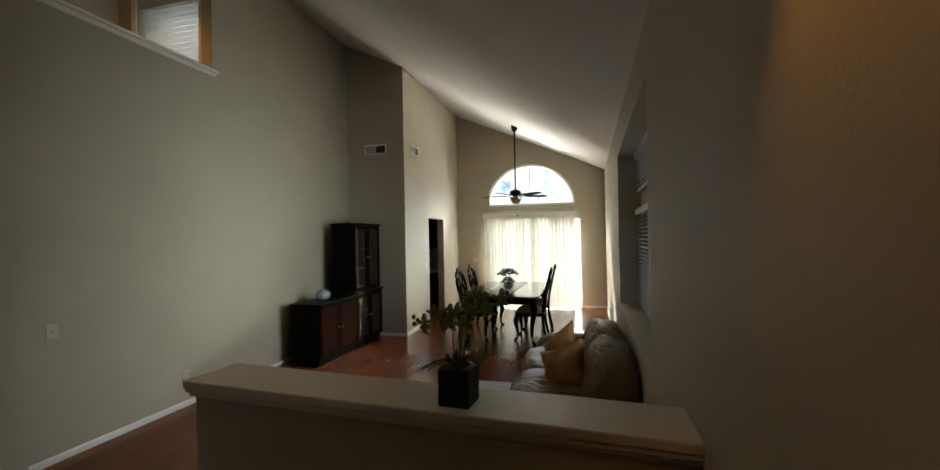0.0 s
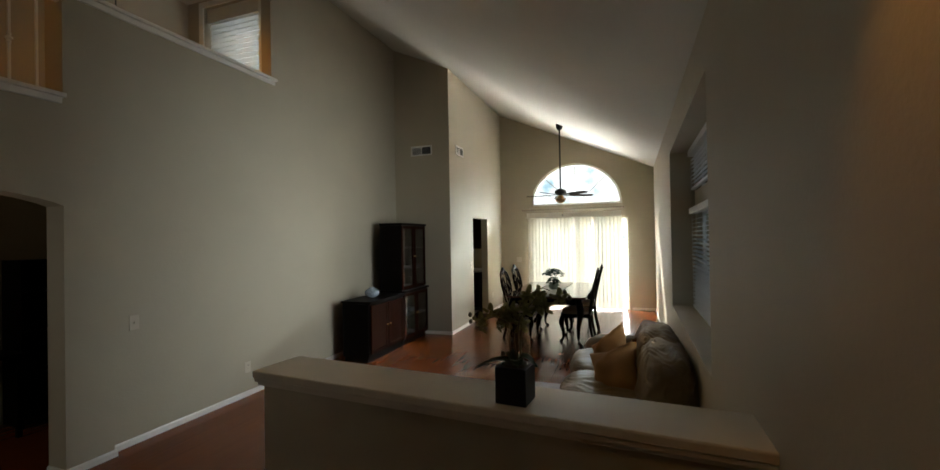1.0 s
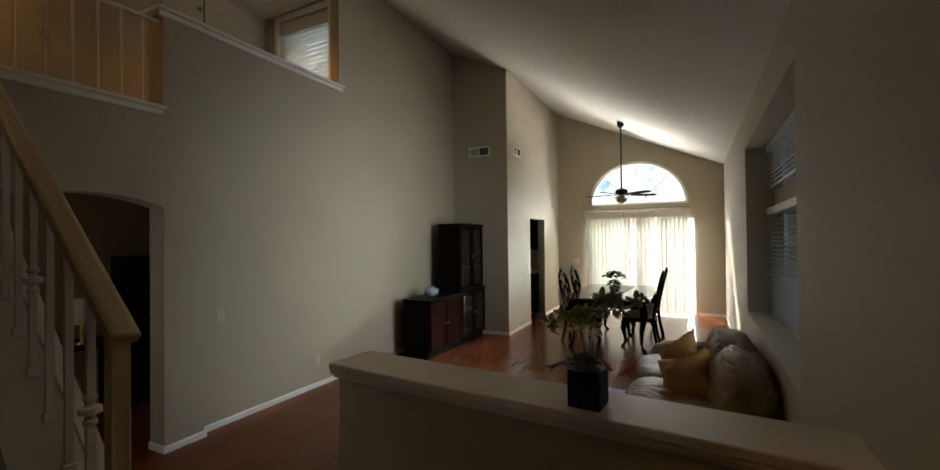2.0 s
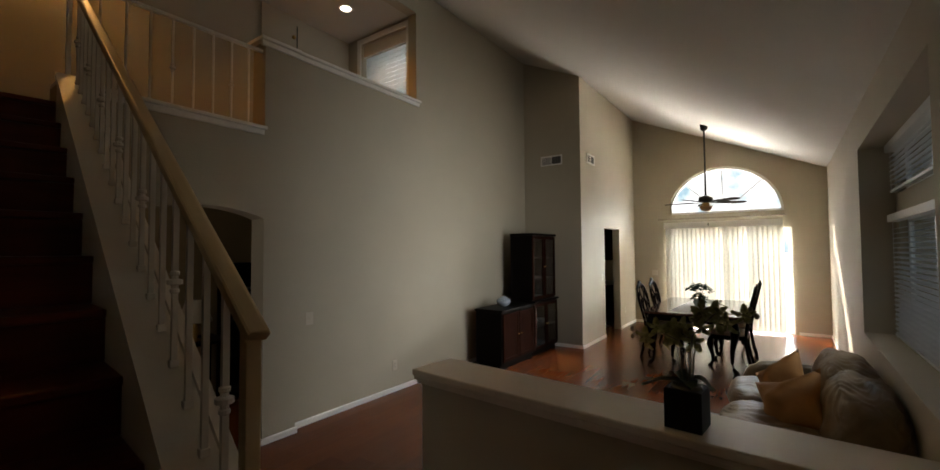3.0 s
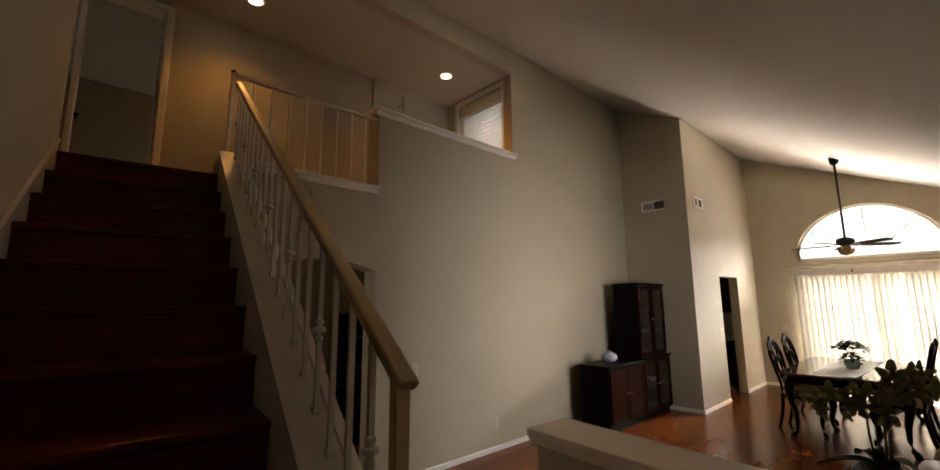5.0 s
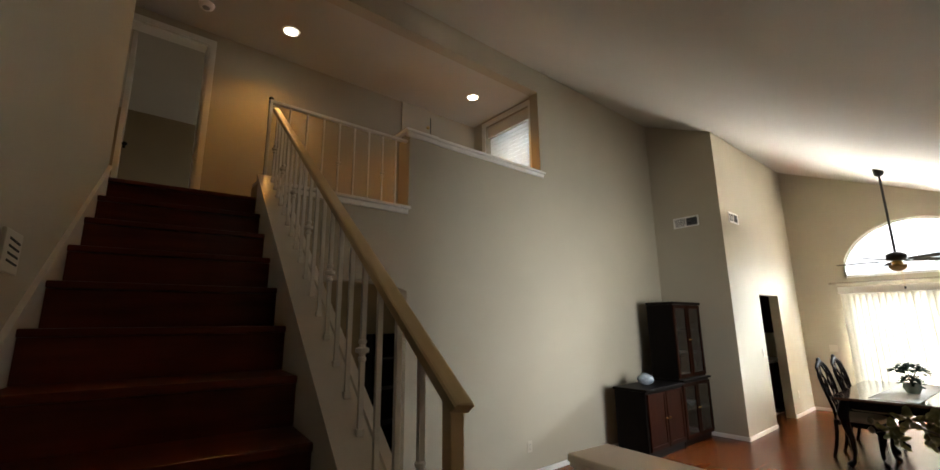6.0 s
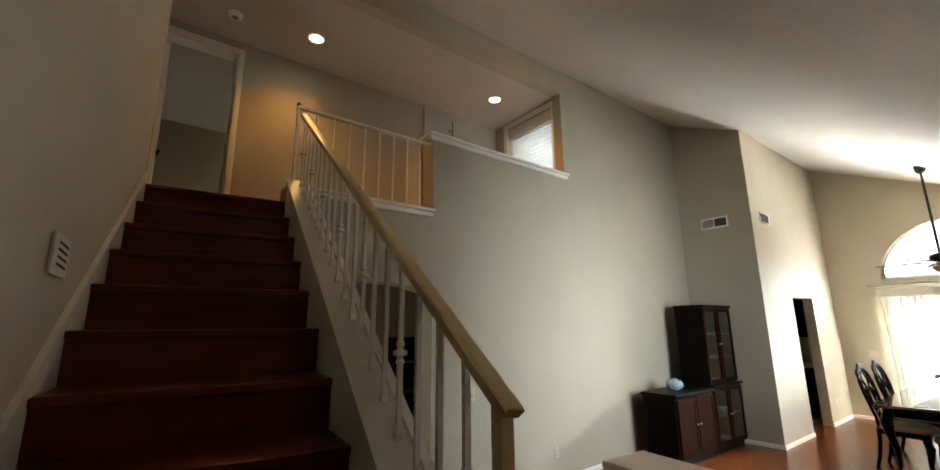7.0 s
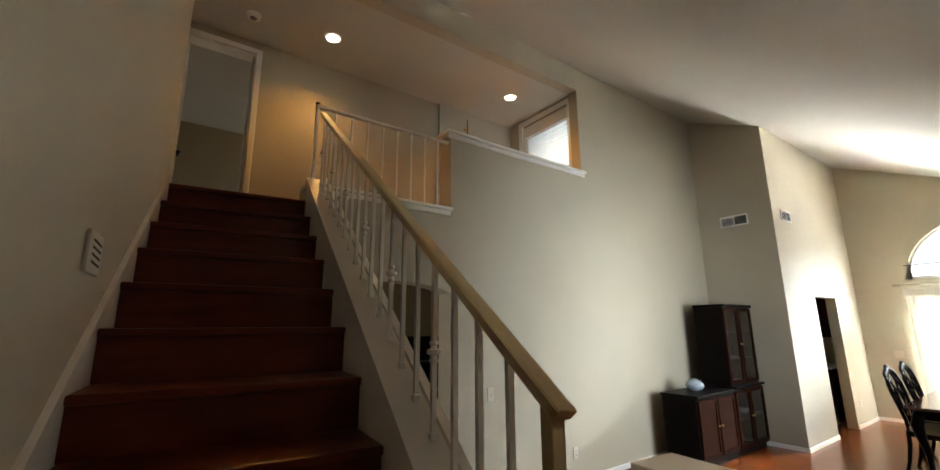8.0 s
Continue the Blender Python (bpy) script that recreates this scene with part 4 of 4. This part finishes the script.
bm = box((-0.066, -0.066, 0), (0.066, 0.066, 0.15), 0.004)
part("planter", bm, BLACKPOT, orchid, "black glazed cube planter")
part("moss", lathe([(0.058, 0.149), (0.05, 0.158), (0.02, 0.163)], (0, 0, 0), 12), STEM, orchid)


def strap_leaf(a, length, rise, droop, width=0.031):
    bm = bmesh.new()
    rows = []
    for i in range(9):
        u = i / 8
        r, z = length * u, 0.155 + rise * math.sin(math.pi * min(u * 1.1, 1)) - droop * u * u
        w = width * math.sin(math.pi * (0.12 + 0.86 * u)) ** 0.7
        c, s = math.cos(a), math.sin(a)
        rows.append([bm.verts.new((r * c - t * w * s, r * s + t * w * c, z + (0.010 if abs(t) > 0.5 else 0.0))) for t in (-1, 0, 1)])
    for p, q in zip(rows, rows[1:]):
        for i in range(2):
            bm.faces.new((p[i], p[i + 1], q[i + 1], q[i]))
    bmesh.ops.solidify(bm, geom=bm.faces[:], thickness=0.002)
    part("leaf", bm, LEAF, orchid, "", True)


for a, length, rise, droop in ((3.25, 0.165, 0.012, 0.03), (2.6, 0.09, 0.035, -0.01), (0.05, 0.095, 0.03, 0.01), (5.2, 0.07, 0.02, 0.0), (1.3, 0.08, 0.03, 0.0)):
    strap_leaf(a, length, rise, droop)
rnd = random.Random(11)
STEMS = (((-0.014, 0.0), (-0.022, 0.32), (-0.085, 0.345), (-0.16, 0.325)), ((0.0, 0.015), (-0.006, 0.35), (0.03, 0.43), (0.10, 0.465)), ((0.012, -0.01), (0.03, 0.35), (0.11, 0.44), (0.20, 0.45)), ((0.02, 0.012), (0.034, 0.33), (-0.015, 0.355), (-0.06, 0.365)))


def blossom(c, size, facing):
    """Five petals and a lip round one point."""
    bm = bmesh.new()
    f = Vector(facing).normalized()
    u = f.cross(Vector((0, 0, 1))).normalized()
    v = u.cross(f)
    for k in range(5):
        a = k * 2 * math.pi / 5 + 0.3
        d = (math.cos(a) * u + math.sin(a) * v)
        t = (-math.sin(a) * u + math.cos(a) * v)
        w = size * (0.34 if k % 2 else 0.24)
        pts = [c, c + d * size * 0.45 + t * w + f * 0.006, c + d * size * 0.95 + t * w * 0.6 - f * 0.004, c + d * size * 1.08 - f * 0.008, c + d * size * 0.95 - t * w * 0.6 - f * 0.004, c + d * size * 0.45 - t * w + f * 0.006]
        vs = [bm.verts.new(p) for p in pts]
        mid = bm.verts.new(c + d * size * 0.6 + f * 0.012)
        for i in range(6):
            bm.faces.new((vs[i], vs[(i + 1) % 6], mid))
    add_lathe(bm, [(0.003, -0.006), (0.009, 0.0), (0.003, 0.012)], c + f * 0.01, 6)
    part("blossom", bm, PETAL, orchid)


for (bx, by), (mx, mz), (nx, nz), (ex, ez) in STEMS:
    sy = rnd.uniform(-0.05, 0.05)
    pts = [Vector((bx, by, 0.155)), Vector(((bx + mx) / 2 - 0.004, by, 0.25)), Vector((mx, by + sy * 0.4, mz)), Vector((nx, by + sy, nz)), Vector((ex, by + sy * 1.5, ez))]
    part("bud_stalk", tube([pts[4], pts[4] + Vector((math.copysign(0.03, ex), 0, -0.012))], 0.0016, 5), STEM, orchid)
    part("stem", tube(pts, [0.0035, 0.0035, 0.003, 0.0026, 0.002], 6), STEM, orchid, "", True)
    for i in range(5):
        u = 0.22 + 0.78 * i / 4
        p = pts[2].lerp(pts[3], min(1, u * 2)) if u < 0.5 else pts[3].lerp(pts[4], u * 2 - 1)
        blossom(p + Vector((rnd.uniform(-0.015, 0.015), rnd.uniform(-0.035, 0.035), rnd.uniform(-0.035, 0.02))), rnd.uniform(0.032, 0.046), (rnd.uniform(-0.6, 0.6), -1 + rnd.uniform(-0.3, 0.9), rnd.uniform(-0.5, 0.4)))
for c in ((-0.185, 0.0, 0.332), (-0.205, 0.005, 0.315), (-0.2, -0.01, 0.348), (0.215, 0.0, 0.46), (0.232, 0.01, 0.437)):
    part("bud", lathe([(0.003, -0.011), (0.009, -0.004), (0.009, 0.004), (0.003, 0.011)], c, 8), STEM, orchid, "dark closed bud", True)


# ---- vents, switches, detectors ----
def vent_grille(at, turn, w, h, n=9):
    """A register that faces local -y."""
    v = thing("wall_vent", "white louvred air vent in the wall", "vent", at, turn, "wall vents")
    part("backing", box((-w / 2 + 0.01, -0.004, -h / 2 + 0.01), (w / 2 - 0.01, -0.001, h / 2 - 0.01)), DARK, v)
    for lo, hi in (((-w / 2, -0.014, -h / 2), (w / 2, 0, -h / 2 + 0.022)), ((-w / 2, -0.014, h / 2 - 0.022), (w / 2, 0, h / 2)), ((-w / 2, -0.014, -h / 2 + 0.022), (-w / 2 + 0.022, 0, h / 2 - 0.022)), ((w / 2 - 0.022, -0.014, -h / 2 + 0.022), (w / 2, 0, h / 2 - 0.022)), ((-0.008, -0.014, -h / 2 + 0.022), (0.008, 0, h / 2 - 0.022))):
        part("vent_frame", box(lo, hi, 0.003), TRIM, v)
    for k in range(n):
        z = -h / 2 + 0.03 + k * (h - 0.06) / (n - 1)
        for x0, x1 in ((-w / 2 + 0.022, -0.008), (0.008, w / 2 - 0.022)):
            part("slat", prism([(-0.013, z - 0.004), (-0.004, z + 0.005), (-0.004, z + 0.0065), (-0.013, z - 0.0025)], "x", x0, x1), GREY if x0 > 0 else TRIM, v)
    return v


vent_grille((-2.81, YBUMP, 3.205), 0, 0.40, 0.17)
vent_grille((XB, 7.76, 3.24), 90, 0.38, 0.17)


def plate(name, at, turn, w, h, label, kind_of):
    p = thing(name, label, kind_of, at, turn)
    part("cover_plate", box((-w / 2, -0.006, -h / 2), (w / 2, 0, h / 2), 0.002), PLASTIC, p)
    if kind_of == "switch":
        n = max(1, round(w / 0.06))
        for k in range(n):
            x = (k - (n - 1) / 2) * 0.046
            part("toggle", box((x - 0.006, -0.016, -0.012), (x + 0.006, -0.006, 0.01), 0.002), PLASTIC, p)
    else:
        for z in (-0.02, 0.02):
            s = part("socket", box((-0.016, -0.008, z - 0.013), (0.016, -0.006, z + 0.013), 0.001), PLASTIC, p)
            for x in (-0.006, 0.006):
                part("slot", box((x - 0.0015, -0.0086, z - 0.004), (x + 0.0015, -0.008, z + 0.006)), DARK, s)
    return p


plate("light_switch", (XL, 2.84, 1.0), 90, 0.075, 0.12, "ivory light switch on the beige wall", "switch")
plate("wall_outlet", (XL, 3.98, 0.305), 90, 0.072, 0.115, "ivory power outlet low on the wall", "outlet")
plate("wall_outlet", (XB, 9.75, 0.36), 90, 0.072, 0.115, "ivory power outlet beside the kitchen doorway", "outlet")
plate("light_switch", (XB, 8.30, 1.13), 90, 0.075, 0.12, "ivory light switch beside the kitchen doorway", "switch")
plate("light_switch", (-1.86, YB, 1.12), 0, 0.12, 0.12, "ivory double switch beside the vertical blind", "switch")

chime = thing("door_chime", "white door chime box with dark slots on the stair wall", "door chime", (-1.70, -0.023, 1.86), ST_TURN)
part("housing", box((-0.085, 0.0, -0.064), (0.085, 0.012, 0.064), 0.004), PLASTIC, chime)
for k in range(4):
    z = -0.036 + k * 0.022
    part("slot", prism([(-0.06, z - 0.003), (0.045, z + 0.004), (0.045, z + 0.011), (-0.06, z + 0.004)], "y", 0.0115, 0.0135), DARK, chime)


def downlight(x, y, z):
    d = thing("downlight", "lit recessed ceiling downlight with a white ring", "downlight", (x, y, z), group="downlights")
    bm = bmesh.new()
    n = 24
    rows = [[bm.verts.new((r * math.cos(2 * math.pi * k / n), r * math.sin(2 * math.pi * k / n), h)) for k in range(n)] for r, h in ((0.09, -0.001), (0.088, -0.01), (0.07, -0.012), (0.066, -0.002))]
    for a, b in zip(rows, rows[1:]):
        for k in range(n):
            bm.faces.new((a[k], a[(k + 1) % n], b[(k + 1) % n], b[k]))
    part("trim_ring", bm, TRIM, d, "", True)
    part("lens", lathe([(0.066, -0.008), (0.05, -0.014), (0.02, -0.017)][::-1], (0, 0, 0), 20), BULB, d, "glowing lens", True)
    return d


downlight(-4.14, 1.38, ZLOFT)
downlight(-3.98, 3.77, ZLOFT)
downlight(0.68, 1.15, zc(0.77, 1.15))
smoke = thing("smoke_detector", "round white smoke detector on the upstairs ceiling", "smoke detector", (-4.25, 0.62, ZLOFT))
part("housing", lathe([(0.04, -0.04), (0.06, -0.034), (0.068, -0.012), (0.07, 0)], (0, 0, 0), 20), TRIM, smoke, "", True)
part("sensor_ring", lathe([(0.02, -0.048), (0.03, -0.046), (0.034, -0.039)], (0, 0, 0), 16), GREY, smoke)

# pale wall return upstairs; strip marks a dark line, brass knob a reflected glow
cup = thing("linen_cupboard_door", "pale flush panel for a wall return upstairs", "door", (XHALL + 0.003, 3.42, Z2))
part("door_leaf", box((0.002, -0.36, 0.02), (0.036, 0.12, 2.14), 0.003), WALL, cup)
part("edge_strip", box((0.036, 0.108, 0.02), (0.042, 0.12, 2.02)), DARK, cup, "dark strip along the panel edge")
part("knob", lathe([(0.01, 0), (0.025, 0.012), (0.025, 0.035), (0.01, 0.045)], (0.07, 0.05, 1.82), 12), BRASS, cup, "brass knob", True)


# ---- hall behind the arch, kitchen ----
shelf = thing("bookcase", "black open bookcase in the dim hall", "bookcase", (-4.94, 2.72, 0))
for y in (0.0, 0.60):
    part("side_panel", box((0, y, 0), (0.3, y + 0.02, 1.52)), EBONY, shelf)
part("back_panel", box((0, 0.02, 0), (0.012, 0.60, 1.52)), EBONY, shelf)
for z in (0.05, 0.45, 0.85, 1.2, 1.5):
    part("shelf", box((0.012, 0.02, z), (0.29, 0.60, z + 0.02)), EBONY, shelf)
tl = thing("table_lamp", "table lamp with a pale cone shade in the hall", "lamp", (-4.62, 2.36, 0.72))
part("lamp_base", lathe([(0.06, 0), (0.06, 0.012), (0.02, 0.03), (0.035, 0.1), (0.012, 0.2), (0.01, 0.28)], (0, 0, 0), 14), BRASS, tl, "", True)
part("shade", lathe([(0.16, 0.2), (0.155, 0.21), (0.09, 0.42), (0.085, 0.42)], (0, 0, 0), 20), FROST, tl, "pale cone shade", True)
con = thing("console_table", "small dark console table in the hall", "console table", (-4.78, 2.36, 0))
part("tabletop", box((-0.16, -0.3, 0.69), (0.34, 0.3, 0.72), 0.004), EBONY, con)
for x in (-0.13, 0.3):
    for y in (-0.27, 0.24):
        part("leg", box((x, y, 0), (x + 0.035, y + 0.035, 0.69)), EBONY, con)

kit = thing("kitchen_base_cabinet", "dark wood kitchen cabinet under a pale counter", "cabinet", (-3.6, 9.75, 0))
part("body", box((0, 0, 0.08), (1.0, 0.8, 0.87)), MAHOG, kit)
part("plinth", box((0.02, 0.05, 0.0), (0.98, 0.8, 0.08)), DARK, kit)
for x in (0.02, 0.51):
    part("door", box((x, -0.02, 0.1), (x + 0.47, 0.0, 0.85), 0.004), MAHOG, kit)
solid("kitchen_counter", box((-3.62, 9.71, 0.872), (-2.58, 10.6, 0.91), 0.006), CAP, "pale kitchen counter beyond the doorway", "counter")
up = thing("kitchen_wall_cabinet", "dark wood wall cabinet in the kitchen", "cabinet", (-3.6, 10.22, 1.4))
part("body", box((0, 0, 0), (1.0, 0.38, 0.8)), MAHOG, up)
for x in (0.01, 0.505):
    part("door", box((x, -0.02, 0.01), (x + 0.485, 0.0, 0.79), 0.004), MAHOG, up)


# ---- floor planks ----
planks = thing("floor", "glossy reddish cherry laminate plank floor", "floor", (0, 0, 0), kind="structure")
PW, PL = 0.19, 1.28
plank_meshes = {}


def plank(x, y, w, length):
    key = (round(w, 3), round(length, 3))
    if key not in plank_meshes:
        bm = bmesh.new()
        a, b, c = w / 2 - 0.0005, length / 2 - 0.0004, 0.0003
        low = [bm.verts.new(p) for p in ((-a, -b, -0.018), (a, -b, -0.018), (a, b, -0.018), (-a, b, -0.018))]
        mid = [bm.verts.new((v.co.x, v.co.y, -c)) for v in low]
        top = [bm.verts.new((v.co.x - math.copysign(c, v.co.x), v.co.y - math.copysign(c, v.co.y), 0)) for v in low]
        for r0, r1 in ((low, mid), (mid, top)):
            for i in range(4):
                bm.faces.new((r0[i], r0[(i + 1) % 4], r1[(i + 1) % 4], r1[i]))
        bm.faces.new(top)
        plank_meshes[key] = mesh_of("plank", bm, FLOOR)
    ob = new("plank", plank_meshes[key])
    ob.parent = planks
    ob.matrix_basis = pose(x + w / 2, y + length / 2, 0)


rnd = random.Random(3)
x = XL - 0.02
row = 0
far_bm = bmesh.new()
while x < 1.25:
    w = PW
    y = YB + 0.02
    cut = (0.28, 0.92, 0.55, 1.2, 0.4)[row % 5]
    while y > 1.2:
        length = cut if y > YB else PL
        if not (x + w < XB - 0.14 and y - length > YBUMP + 0.1):
            plank(x, y - length, w, length)
        y -= length
    x += w
    row += 1
add_box(far_bm, (-6.0, YF, -0.018), (1.25, 1.19, -0.004))
add_box(far_bm, (-6.0, 1.19, -0.018), (XL - 0.02, YB, -0.004))
solid("floor_foyer", far_bm, FLOOR, "reddish cherry laminate of foyer, hall and kitchen", "floor", "structure")
